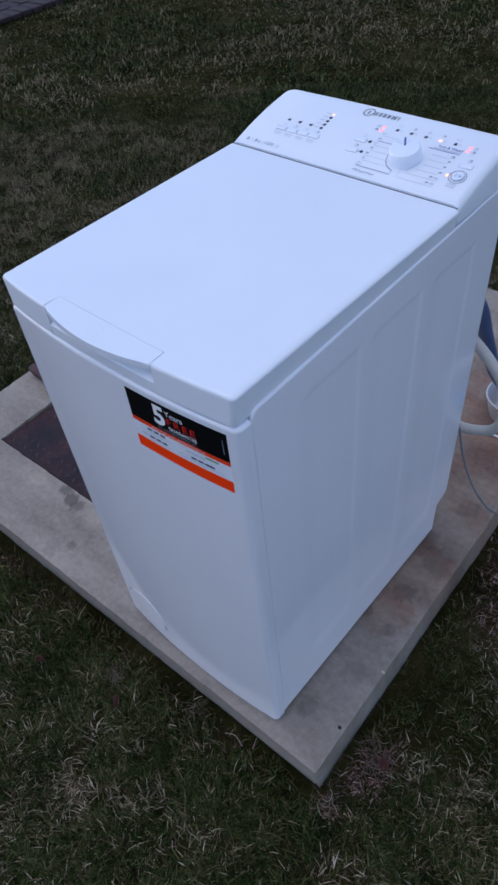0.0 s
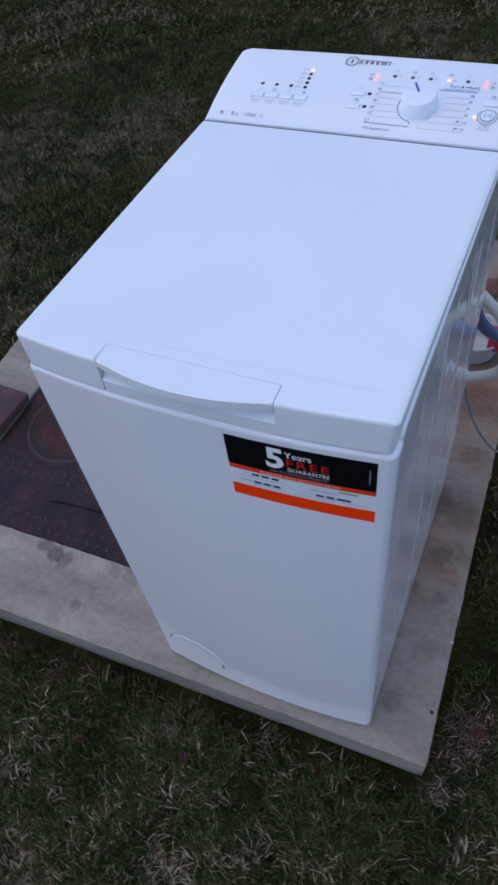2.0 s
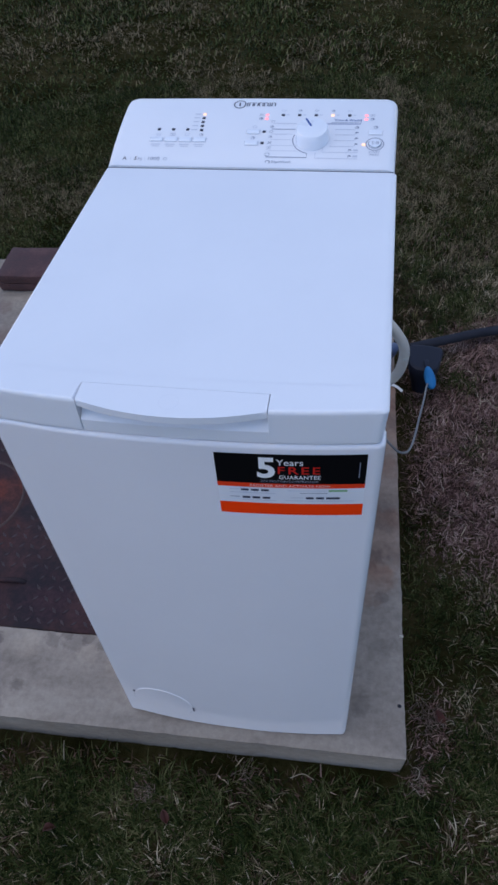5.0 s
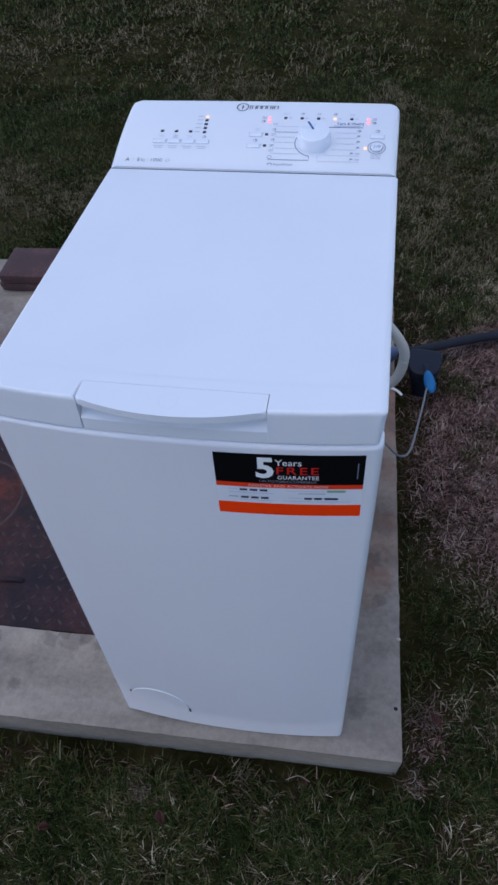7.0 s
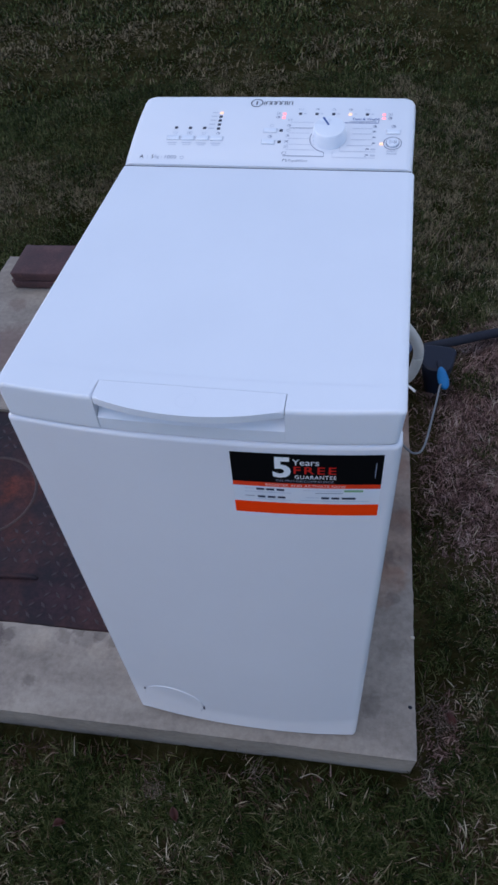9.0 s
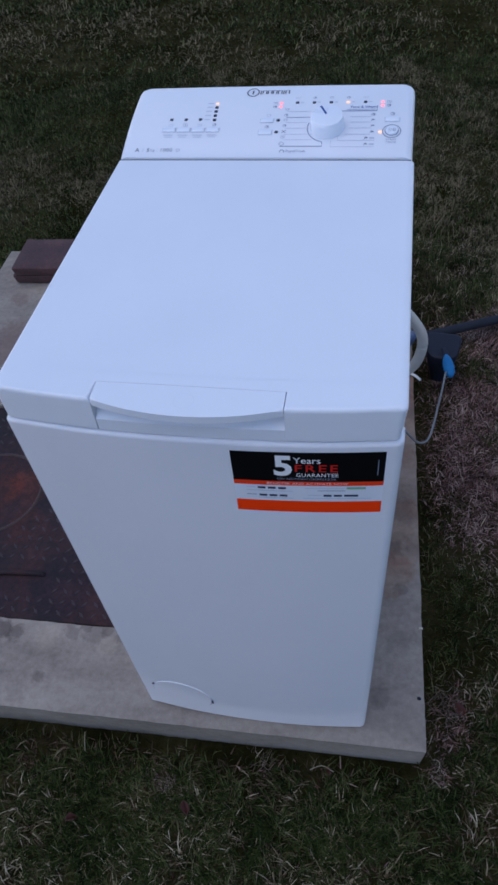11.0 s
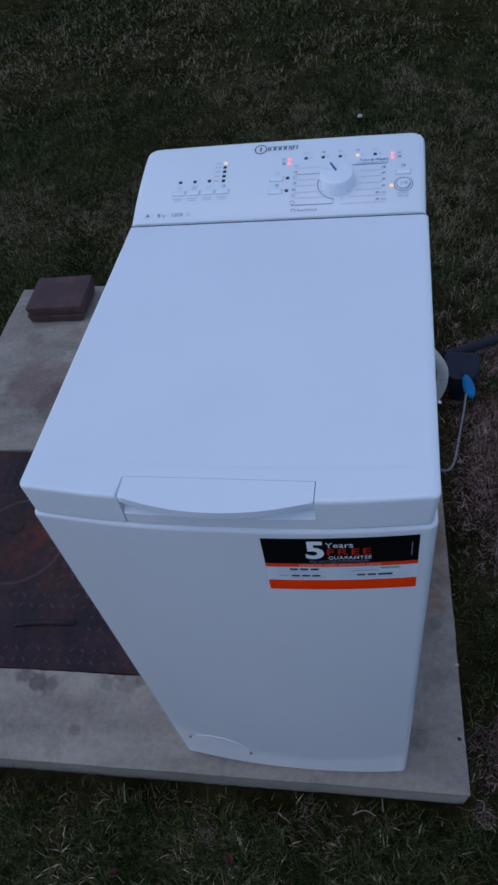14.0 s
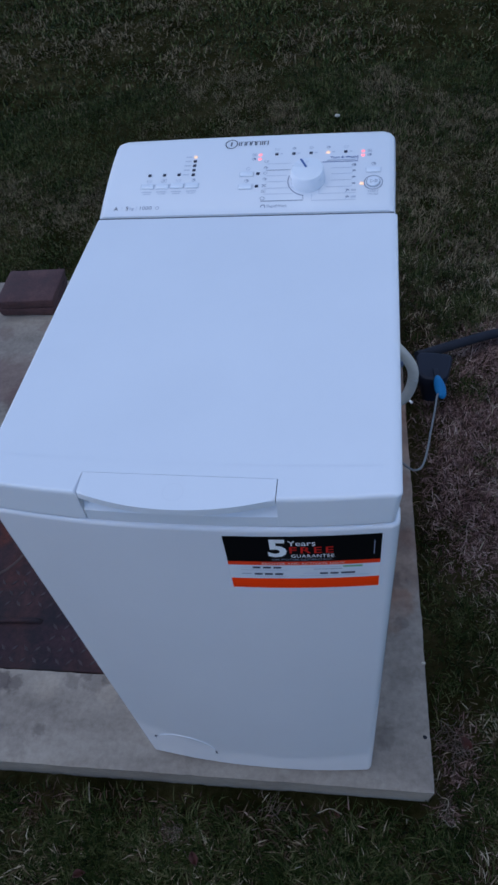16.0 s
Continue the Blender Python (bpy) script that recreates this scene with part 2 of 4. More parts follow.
TUBWHITE = surface("tub_plastic", [(0.3, (0.34, 0.335, 0.35)), (0.7, (0.46, 0.455, 0.47))], scale=14, fine=120, rough=(0.3, 0.45), bump=0.15, depth=0.001)
BRICKBROWN = surface("reddish_brick", [(0.32, (0.060, 0.024, 0.018)), (0.5, (0.11, 0.042, 0.030)), (0.68, (0.19, 0.085, 0.060))], scale=24, fine=150, rough=(0.8, 0.95), bump=0.4, depth=0.002)
PINKBRICK = surface("pink_brick", [(0.32, (0.12, 0.055, 0.045)), (0.5, (0.22, 0.115, 0.095)), (0.68, (0.32, 0.19, 0.16))], scale=24, fine=150, rough=(0.8, 0.95), bump=0.4, depth=0.002)
TAGRED = plain("red_plastic", (0.40, 0.02, 0.05), 0.35)
FAINT = plain("faint_crease", (0.728, 0.745, 0.806), 0.4)
INK = plain("dark_ink", (0.02, 0.025, 0.06), 0.5)
GREYINK = plain("grey_ink", (0.26, 0.29, 0.38), 0.5)
MIDINK = plain("mid_grey_ink", (0.38, 0.41, 0.50), 0.5)
PALEINK = plain("pale_grey_ink", (0.54, 0.57, 0.66), 0.5)
BLUEINK = plain("blue_ink", (0.03, 0.09, 0.30), 0.5)
LAMPOFF = plain("dark_lens", (0.006, 0.007, 0.028), 0.3)
LAMPRED = plain("red_lens_lit", (1.0, 0.24, 0.28), 0.3, glow=0.85)
LAMPAMBER = plain("amber_lens_lit", (1.0, 0.60, 0.38), 0.3, glow=0.6)
STICKBLACK = plain("sticker_black", (0.004, 0.004, 0.005), 0.45)
STICKRED = plain("sticker_red", (0.80, 0.05, 0.015), 0.4)
STICKORANGE = plain("sticker_orange", (1.0, 0.050, 0.004), 0.6)
STICKWHITE = plain("sticker_white", (0.72, 0.74, 0.80), 0.3)
STICKGREEN = plain("sticker_green", (0.22, 0.42, 0.22), 0.4)
PRINTWHITE = plain("print_white", (0.82, 0.82, 0.84), 0.35)
PRINTRED = plain("print_red", (0.55, 0.022, 0.016), 0.5)
PRINTPINK = plain("print_pink", (0.85, 0.55, 0.50), 0.35)
ROOTS = surface("dry_roots", [(0.25, (0.045, 0.026, 0.020)), (0.5, (0.105, 0.066, 0.052)), (0.72, (0.20, 0.145, 0.115)), (0.92, (0.46, 0.38, 0.32))], scale=20, fine=120, rough=(0.6, 0.8), bump=0, island=0.6)
LEAFBROWN = surface("dry_leaf", [(0.3, (0.045, 0.014, 0.011)), (0.7, (0.115, 0.034, 0.026))], scale=30, fine=200, rough=(0.6, 0.8), bump=0.3, depth=0.001)
for _m in (STICKBLACK, STICKRED, STICKORANGE, PRINTRED):
    _m.node_tree.nodes["Principled BSDF"].inputs["Specular IOR Level"].default_value = 0.08
PALESTONE = surface("pale_stone", [(0.3, (0.36, 0.33, 0.27)), (0.7, (0.52, 0.48, 0.42))], scale=40, fine=300, rough=(0.7, 0.9), bump=0.3, depth=0.001)


# ---- builders ----
def part(name, bm, material, parent=None, label="", smooth=True):
    me = bpy.data.meshes.new(name)
    wide = [f for f in bm.faces if f.calc_area() > (0.003 if len(f.verts) > 8 else 0.008)] if len(bm.faces) < 1500 else []
    if wide:
        bmesh.ops.inset_individual(bm, faces=wide, thickness=0.0012)
    bmesh.ops.recalc_face_normals(bm, faces=bm.faces)
    bm.to_mesh(me)
    bm.free()
    if smooth:
        for p in me.polygons:
            p.use_smooth = True
        me.set_sharp_from_angle(angle=radians(38))
    me.materials.append(material)
    ob = new(name, me)
    if parent is not None:
        ob.parent = parent
    if label:
        ob["label"] = label
    return ob


def thing(name, m, label, category, group="", kind=""):
    ob = new(name)
    ob.empty_display_size = 0.05
    ob.matrix_world = m
    return tagged(ob, label, category, group, kind)


def box(bm, x0, x1, y0, y1, z0, z1, r=0.0, seg=2):
    out = bmesh.ops.create_cube(bm, size=1)
    vs = out["verts"]
    for v in vs:
        v.co = Vector((x0 + (v.co.x + 0.5) * (x1 - x0), y0 + (v.co.y + 0.5) * (y1 - y0), z0 + (v.co.z + 0.5) * (z1 - z0)))
    if r:
        es = list({e for v in vs for e in v.link_edges})
        bmesh.ops.bevel(bm, geom=es, offset=r, segments=seg, profile=0.5, affect="EDGES")
    return bm


def stack(bm, rows):
    """A solid through outlines of equal count, given as (outline, z) from below. Returns the top face."""
    loops = [[bm.verts.new((x, y, z)) for x, y in outline] for outline, z in rows]
    n = len(loops[0])
    bm.faces.new(loops[0][::-1])
    for a, b in zip(loops, loops[1:]):
        for i in range(n):
            bm.faces.new((a[i], a[(i + 1) % n], b[(i + 1) % n], b[i]))
    return bm.faces.new(loops[-1])


def prism(bm, outline, z0, z1):
    """Upright prism over a plan outline."""
    return stack(bm, [(outline, z0), (outline, z1)])


def spline(points, steps=10):
    """Catmull-Rom through points."""
    p = [Vector(q) for q in points]
    p = [p[0] * 2 - p[1]] + p + [p[-1] * 2 - p[-2]]
    out = []
    for i in range(1, len(p) - 2):
        a, b, c, d = p[i - 1:i + 3]
        for k in range(steps):
            t = k / steps
            out.append(0.5 * (2 * b + (c - a) * t + (2 * a - 5 * b + 4 * c - d) * t * t + (3 * b - a - 3 * c + d) * t ** 3))
    out.append(p[-2])
    return out


def tube(points, radius, steps=10, sides=12, ribs=0.0):
    path = spline(points, steps)
    bm = bmesh.new()
    rings = []
    up = Vector((0, 0, 1))
    for i, c in enumerate(path):
        d = (path[min(i + 1, len(path) - 1)] - path[max(i - 1, 0)]).normalized()
        s = d.cross(up)
        s = s.normalized() if s.length > 1e-4 else Vector((1, 0, 0))
        u = s.cross(d)
        r = radius * (1 + ribs * (i % 2))
        rings.append([bm.verts.new(c + r * (math.cos(a) * s + math.sin(a) * u)) for a in [2 * math.pi * k / sides for k in range(sides)]])
    for a, b in zip(rings, rings[1:]):
        for k in range(sides):
            bm.faces.new((a[k], a[(k + 1) % sides], b[(k + 1) % sides], b[k]))
    bm.faces.new(rings[0][::-1])
    bm.faces.new(rings[-1])
    return bm


# ---- the lawn: one sheet to the horizon ----
def soil_height(x, y):
    return SOIL_Z + 0.012 * noise.noise(Vector((x * 1.3, y * 1.3, 0.0))) + 0.006 * noise.noise(Vector((x * 5, y * 5, 3.0)))


def lawn_ground():
    bm = bmesh.new()
    steps = [-600, -120, -40, -16, -9] + [-7 + 0.14 * i for i in range(101)] + [9, 16, 40, 120, 600]
    grid = [[bm.verts.new((x, y, soil_height(x, y) if max(abs(x), abs(y)) < 7.1 else SOIL_Z)) for x in steps] for y in steps]
    for r0, r1 in zip(grid, grid[1:]):
        for i in range(len(steps) - 1):
            bm.faces.new((r0[i], r0[i + 1], r1[i + 1], r1[i]))
    ob = part("ground", bm, SOIL)
    return tagged(ob, "brown lawn soil with thin patchy turf", "ground", kind="structure")


lawn_ground()

TURN_SLAB = radians(1.8)
CORNER = Vector((0.312, -0.322))
SLAB_W, SLAB_D, SLAB_T = 1.380, 1.548, 0.15


def soft_noise(x, y, cell, seed):
    """Smooth value noise in 0..1 over arrays."""
    rng = np.random.default_rng(seed)
    table = rng.random((64, 64))
    u, v = x / cell + 31.0, y / cell + 31.0
    iu, iv = np.floor(u).astype(int), np.floor(v).astype(int)
    fu, fv = u - iu, v - iv
    fu, fv = fu * fu * (3 - 2 * fu), fv * fv * (3 - 2 * fv)
    g = lambda a, b: table[a % 64, b % 64]
    return (g(iu, iv) * (1 - fu) + g(iu + 1, iv) * fu) * (1 - fv) + (g(iu, iv + 1) * (1 - fu) + g(iu + 1, iv + 1) * fu) * fv


def outside_slab(x, y, margin=0.0):
    c, s = math.cos(TURN_SLAB), math.sin(TURN_SLAB)
    u = (x - CORNER.x) * c + (y - CORNER.y) * s
    v = -(x - CORNER.x) * s + (y - CORNER.y) * c
    return (u > margin) | (u < -SLAB_W - margin) | (v < -margin) | (v > SLAB_D + margin)


def dead_patch(x, y):
    """1 where the turf beside the slab is worn to dry roots."""
    d = ((x - 0.78) / 0.48) ** 2 + ((y - 0.58) / 0.54) ** 2
    worn = np.clip((1.50 - d) * 2.0, 0, 1)
    for cx, cy, rx, ry in ((0.376, -0.215, 0.038, 0.065), (0.350, -0.322, 0.022, 0.020), (-0.170, -0.415, 0.026, 0.018)):
        worn = np.maximum(worn, np.clip((1.5 - ((x - cx) / rx) ** 2 - ((y - cy) / ry) ** 2) * 1.2, 0, 1))
    return worn * (0.6 + 0.7 * soft_noise(x, y, 0.10, 5))


def blades(name, count, seed, near, far, length, width, flat, material, label, keep):
    """Turf as one mesh of many bent blades, sown between two distances from the slab's front."""
    rng = np.random.default_rng(seed)
    n = count * 8
    ang = rng.uniform(0, 2 * np.pi, n)
    rad = np.sqrt(rng.uniform(near ** 2, far ** 2, n))
    x, y = 0.0 + rad * np.cos(ang), -0.2 + rad * np.sin(ang)
    near_side = (y > -0.85 + 0.42 * np.maximum(0, -x - 0.7)) & (x < 0.95 + 0.30 * np.maximum(0, y - 0.2))
    ok = outside_slab(x, y, 0.004) & keep(x, y, rng) & (near_side | (rng.random(n) < 0.20)) & (outside_slab(x, y, 0.022) | (rng.random(n) < 0.18))
    x, y = x[ok][:count], y[ok][:count]
    n = len(x)
    z = SOIL_Z + 0.012 * (soft_noise(x, y, 0.5, 9) - 0.5)
    az = 9.0 * soft_noise(x, y, 0.035, 31) + rng.normal(0, 1.3, n)   # tufts lean together
    ln = rng.uniform(*length, n)
    wd = rng.uniform(*width, n) * np.where(near_side[ok][:count], 1.0, 2.0)
    lean = np.clip(rng.normal(flat, 0.38, n), 0.05, 1.45)
    bend = rng.uniform(0.0, 1.0, n)
    dx, dy = np.cos(az), np.sin(az)
    sx, sy = -dy, dx
    pts = np.zeros((n, 5, 3))
    for k, (f, w) in enumerate(((0, 1), (0, -1), (0.55, 0.8), (0.55, -0.8), (1, 0))):
        a = lean + bend * f
        h, v = ln * f * np.sin(a), ln * f * np.cos(np.minimum(a, 1.5))
        pts[:, k, 0] = x + dx * h + sx * w * wd / 2
        pts[:, k, 1] = y + dy * h + sy * w * wd / 2
        pts[:, k, 2] = z + v + (0.004 if k > 1 else -0.004)
    me = bpy.data.meshes.new(name)
    me.vertices.add(n * 5)
    me.vertices.foreach_set("co", pts.reshape(-1))
    base = (np.arange(n) * 5)[:, None]
    loops = np.concatenate([base + np.array([[0, 1, 3, 2]]), base + np.array([[2, 3, 4]])], axis=1).reshape(-1)
    me.loops.add(len(loops))
    me.loops.foreach_set("vertex_index", loops.astype(np.int32))
    me.polygons.add(n * 2)
    start = (np.arange(n) * 7)[:, None] + np.array([[0, 4]])
    me.polygons.foreach_set("loop_start", start.reshape(-1).astype(np.int32))
    me.update(calc_edges=True)
    me.validate()
    me.materials.append(material)
    return tagged(new(name, me), label, "grass", kind="stuff")


def tufts(x, y, rng):
    """Tufts of a few centimetres with darker gaps between them."""
    t = soft_noise(x, y, 0.026, 41) * 0.6 + soft_noise(x, y, 0.075, 42) * 0.4
    return rng.random(len(x)) < np.clip((t - 0.38) * 5.0, 0.08, 1)


def dryness(x, y):
    """0 in the green parts of the lawn, 1 in the dry ones."""
    spots = soft_noise(x, y, 0.62, 51) * 0.45 + soft_noise(x, y, 0.23, 52) * 0.35 + soft_noise(x, y, 0.08, 53) * 0.20
    behind = 0.16 * np.exp(-((x - 0.35) / 0.9) ** 2 - ((y - 1.9) / 0.7) ** 2)   # a drier stretch past the slab
    return np.clip((spots + behind - 0.40) * 4.0, 0, 1)


def slab_gap(x, y):
    """Distance from the slab's outline, outside it."""
    c, s = math.cos(TURN_SLAB), math.sin(TURN_SLAB)
    u = (x - CORNER.x) * c + (y - CORNER.y) * s
    v = -(x - CORNER.x) * s + (y - CORNER.y) * c
    return np.hypot(np.maximum(0, np.maximum(u, -SLAB_W - u)), np.maximum(0, np.maximum(-v, v - SLAB_D)))


def green_near(x, y, rng):
    return (rng.random(len(x)) > dead_patch(x, y) * 1.05) & (rng.random(len(x)) < (1.0 - 0.55 * dryness(x, y)) * np.clip(slab_gap(x, y) / 0.13, 0.32, 1)) & tufts(x, y, rng)


def green_far(x, y, rng):
    return (rng.random(len(x)) > dead_patch(x, y) * 0.95) & (rng.random(len(x)) < 1.0 - 0.75 * dryness(x, y))


def straw_near(x, y, rng):
    away = np.clip((slab_gap(x, y) - 0.03) / 0.16, 0.12, 1) * np.where(x > 0.30, np.clip((x - 0.30) / 0.25, 0.35, 0.7), 0.8) * np.where((x < 0.1) & (y < -0.55), 1.9, 1.0)
    frizz = np.clip((soft_noise(x, y, 0.028, 61) - 0.42) * 5, 0.12, 1)
    return (rng.random(len(x)) < (0.35 + 0.65 * dryness(x, y)) * away * frizz) & (rng.random(len(x)) > 0.85 * dead_patch(x, y))


def straw_far(x, y, rng):
    frizz = np.clip((soft_noise(x, y, 0.05, 62) - 0.30) * 3, 0.15, 1)
    return (rng.random(len(x)) < np.maximum(dryness(x, y) ** 1.3, 0.06) * frizz) & (rng.random(len(x)) > dead_patch(x, y) * 0.8)


def pale_near(x, y, rng):
    clump = np.clip((soft_noise(x, y, 0.06, 71) - 0.50) * 3, 0.08, 1)
    return rng.random(len(x)) < clump * np.clip(slab_gap(x, y) / 0.05, 0.3, 1) * np.where((x < 0.1) & (y < -0.40), 1.0, 0.45)


def only_dead(x, y, rng):
    dark_edge = np.where((x > 0.3) & (y > -0.05) & (y < 0.8), np.clip((slab_gap(x, y) - 0.03) / 0.09, 0.05, 1), 1.0)
    return rng.random(len(x)) < np.maximum(dead_patch(x, y), 0.03) * dark_edge


blades("lawn_grass", 215000, 11, 0.0, 1.7, (0.016, 0.047), (0.0012, 0.0026), 0.58, GREEN, "short dull green lawn grass around the slab", green_near)
blades("lawn_grass", 205000, 12, 1.7, 3.4, (0.014, 0.036), (0.0020, 0.0036), 0.75, GREEN, "short dull green lawn grass behind the slab", green_far)
blades("lawn_grass", 95000, 13, 3.4, 6.8, (0.020, 0.045), (0.0050, 0.0090), 0.85, GREEN, "distant dull green lawn grass", green_far)
blades("dry_grass", 100000, 14, 0.0, 1.7, (0.014, 0.046), (0.0013, 0.0029), 0.80, STRAW, "dry straw-coloured grass stalks lying in the lawn", straw_near)
blades("dry_grass", 110000, 15, 1.7, 3.4, (0.014, 0.036), (0.0020, 0.0038), 1.0, FARSTRAW, "dry straw-coloured grass stalks further off", straw_far)
blades("dry_grass", 60000, 16, 3.4, 6.8, (0.022, 0.050), (0.0045, 0.0080), 1.0, FARSTRAW, "distant dry straw-coloured grass", straw_far)
blades("dead_turf", 75000, 17, 0.0, 1.9, (0.012, 0.036), (0.0013, 0.0030), 1.10, DEAD, "greyish brown dead turf worn beside the slab", only_dead)
blades("thatch", 75000, 18, 0.0, 1.7, (0.010, 0.030), (0.0014, 0.0030), 1.25, THATCH, "flat brown thatch between the grass tufts", lambda x, y, rng: rng.random(len(x)) < 0.3 + 0.4 * dryness(x, y) + 0.15 * (slab_gap(x, y) < 0.12))
blades("dry_grass", 2900, 19, 0.0, 1.6, (0.014, 0.044), (0.0011, 0.0021), 0.95, PALE, "a few bleached pale stalks in the lawn", pale_near)


# ---- concrete slab with an iron cover ----
HOLE = (-1.205, -0.585, 0.180, 0.800)   # u0, u1, v0, v1 in the slab's own axes


def concrete_slab():
    m = Matrix.Translation((CORNER.x, CORNER.y, 0)) @ Matrix.Rotation(TURN_SLAB, 4, "Z")
    ob = thing("concrete_slab", m, "weathered stained concrete slab lying in the lawn", "slab")
    bm = bmesh.new()
    u0, u1, v0, v1 = HOLE

    def lines(a, b, cuts, step=0.03):
        out = []
        marks = sorted([a, b, *cuts])
        for p, q in zip(marks, marks[1:]):
            k = max(1, round((q - p) / step))
            out += [p + (q - p) * i / k for i in range(k)]
        return out + [b]
    us, vs = lines(-SLAB_W, 0, (u0, u1), 0.014), lines(0, SLAB_D, (v0, v1), 0.014)

    def wob(u, v):
        return 0.0018 * noise.noise(Vector((u * 9, v * 9, 1))) + 0.0012 * noise.noise(Vector((u * 40, v * 40, 2)))

    def rim(u, v):
        """Worn, uneven outer edges and a ragged edge round the cover."""
        du = 0.0018 * noise.noise(Vector((v * 14, 5, 0))) + 0.0014 * noise.noise(Vector((v * 55, 5, 0)))
        dv = 0.0018 * noise.noise(Vector((u * 14, 9, 0))) + 0.0014 * noise.noise(Vector((u * 55, 9, 0)))
        eu = du if abs(u) < 1e-6 or abs(u + SLAB_W) < 1e-6 else 0
        ev = dv if abs(v) < 1e-6 or abs(v - SLAB_D) < 1e-6 else 0
        if u0 - 1e-6 < u < u1 + 1e-6 and v0 - 1e-6 < v < v1 + 1e-6:
            if abs(v - v0) < 1e-6 or abs(v - v1) < 1e-6:
                ev += 0.9 * dv + 0.0016 * noise.noise(Vector((u * 90, 3, 0)))
            if abs(u - u0) < 1e-6 or abs(u - u1) < 1e-6:
                eu += 0.9 * du + 0.0016 * noise.noise(Vector((v * 90, 3, 0)))
        return u + eu, v + ev
    top = {}
    for i, u in enumerate(us):
        for j, v in enumerate(vs):
            edge = i in (0, len(us) - 1) or j in (0, len(vs) - 1)
            a, b = rim(u, v)
            top[i, j] = bm.verts.new((a, b, wob(u, v) - (0.003 if edge else 0)))
    for i in range(len(us) - 1):
        for j in range(len(vs) - 1):
            mu, mv = (us[i] + us[i + 1]) / 2, (vs[j] + vs[j + 1]) / 2
            if not (u0 < mu < u1 and v0 < mv < v1):
                bm.faces.new((top[i, j], top[i + 1, j], top[i + 1, j + 1], top[i, j + 1]))
    edges = [e for e in bm.edges if len(e.link_faces) == 1]
    out = bmesh.ops.extrude_edge_only(bm, edges=edges)
    for v in [g for g in out["geom"] if isinstance(g, bmesh.types.BMVert)]:
        inner = u0 - 0.02 < v.co.x < u1 + 0.02 and v0 - 0.02 < v.co.y < v1 + 0.02
        v.co.z = -0.05 if inner else -SLAB_T
        if not inner:   # the front runs inwards towards the ground
            v.co.y += 0.016 if v.co.y < 0.01 else 0
    part("slab", bm, CONCRETE, ob)

    # the iron cover set into it
    cover = bmesh.new()
    box(cover, u0 + 0.004, u1 - 0.004, v0 + 0.004, v1 - 0.004, -0.045, -0.006, 0.003, 2)
    plate = part("iron_cover", cover, IRON, ob, "rusty square iron cover plate with a tread pattern")
    lugs = bmesh.new()
    pitch = 0.026
    for i in range(int((u1 - u0) / pitch) - 1):
        for j in range(int((v1 - v0) / pitch) - 1):
            a = radians(45 if (i + j) % 2 else -45)
            cx, cy = u0 + 0.024 + i * pitch, v0 + 0.024 + j * pitch
            rr = math.hypot(cx - (u0 + 0.169), cy - (v0 + 0.329))
            if rr < 0.150 or (cy < v0 + 0.16 and abs(cy - v0 - 0.105) < 0.03 and cx < u0 + 0.40):
                continue
            c, s = math.cos(a), math.sin(a)
            pts = [(-0.010, 0), (0, -0.0034), (0.010, 0), (0, 0.0034)]
            low = [lugs.verts.new((cx + p * c - q * s, cy + p * s + q * c, -0.0062)) for p, q in pts]
            high = [lugs.verts.new((cx + 0.75 * (p * c - q * s), cy + 0.75 * (p * s + q * c), -0.0048)) for p, q in pts]
            lugs.faces.new(high)
            for k in range(4):
                lugs.faces.new((low[k], low[(k + 1) % 4], high[(k + 1) % 4], high[k]))
    tagged(part("tread", lugs, TREAD, plate), kind="stuff")
    ring = tube([(u0 + 0.169 + 0.122 * math.cos(a), v0 + 0.329 + 0.122 * math.sin(a), -0.0082) for a in [2 * math.pi * k / 40 for k in range(41)]], 0.0048, 2, 10)
    part("ring", ring, WORN, plate, "worn raised ring on the cover")
    rod = tube([(u0 + 0.236, v0 + 0.102, -0.010), (u0 + 0.248, v0 + 0.105, -0.002), (u0 + 0.30, v0 + 0.110, 0.0), (u0 + 0.365, v0 + 0.113, -0.002), (u0 + 0.378, v0 + 0.112, -0.012)], 0.006, 8, 10)
    part("lifting_rod", rod, IRON, plate)
    eye = bmesh.new()
    bmesh.ops.create_cone(eye, cap_ends=True, segments=24, radius1=0.022, radius2=0.020, depth=0.004, matrix=Matrix.Translation((u0 + 0.144, v0 + 0.371, -0.006)))
    part("lifting_eye", eye, IRON, plate, "dark lifting hole in the cover")
    return ob


concrete_slab()


# ---- washing machine ----
def front_y(x):
    return -0.2982 - 0.0122 * (1 - min(1.0, abs(x) / 0.188) ** 2.2) + 0.008 * x


def front_outline(half, back, shrink=0.0, bow=front_y, n=24):
    """Plan outline: straight sides, rounded front corners, the left one tighter, and a bowed front."""
    pts = [(half, back)]
    right, left = 0.0105 - shrink, 0.0065 - shrink
    x0, x1 = half - right, -half + left
    for k in range(7):
        a = radians(-90 * k / 6)
        pts.append((x0 + right * math.cos(a), bow(x0) + right + right * math.sin(a)))
    for k in range(1, n):
        x = x0 + (x1 - x0) * k / n
        pts.append((x, bow(x)))
    for k in range(7):
        a = radians(-90 - 90 * k / 6)
        pts.append((x1 + left * math.cos(a), bow(x1) + left + left * math.sin(a)))
    pts.append((-half, back))
    return pts


PANEL_Y = lambda y: 0.160 + (y - 0.160) * 0.978


def panel_z(y):
    d = y - 0.16
    return 0.859 + 0.36 * d - 0.9 * d * d


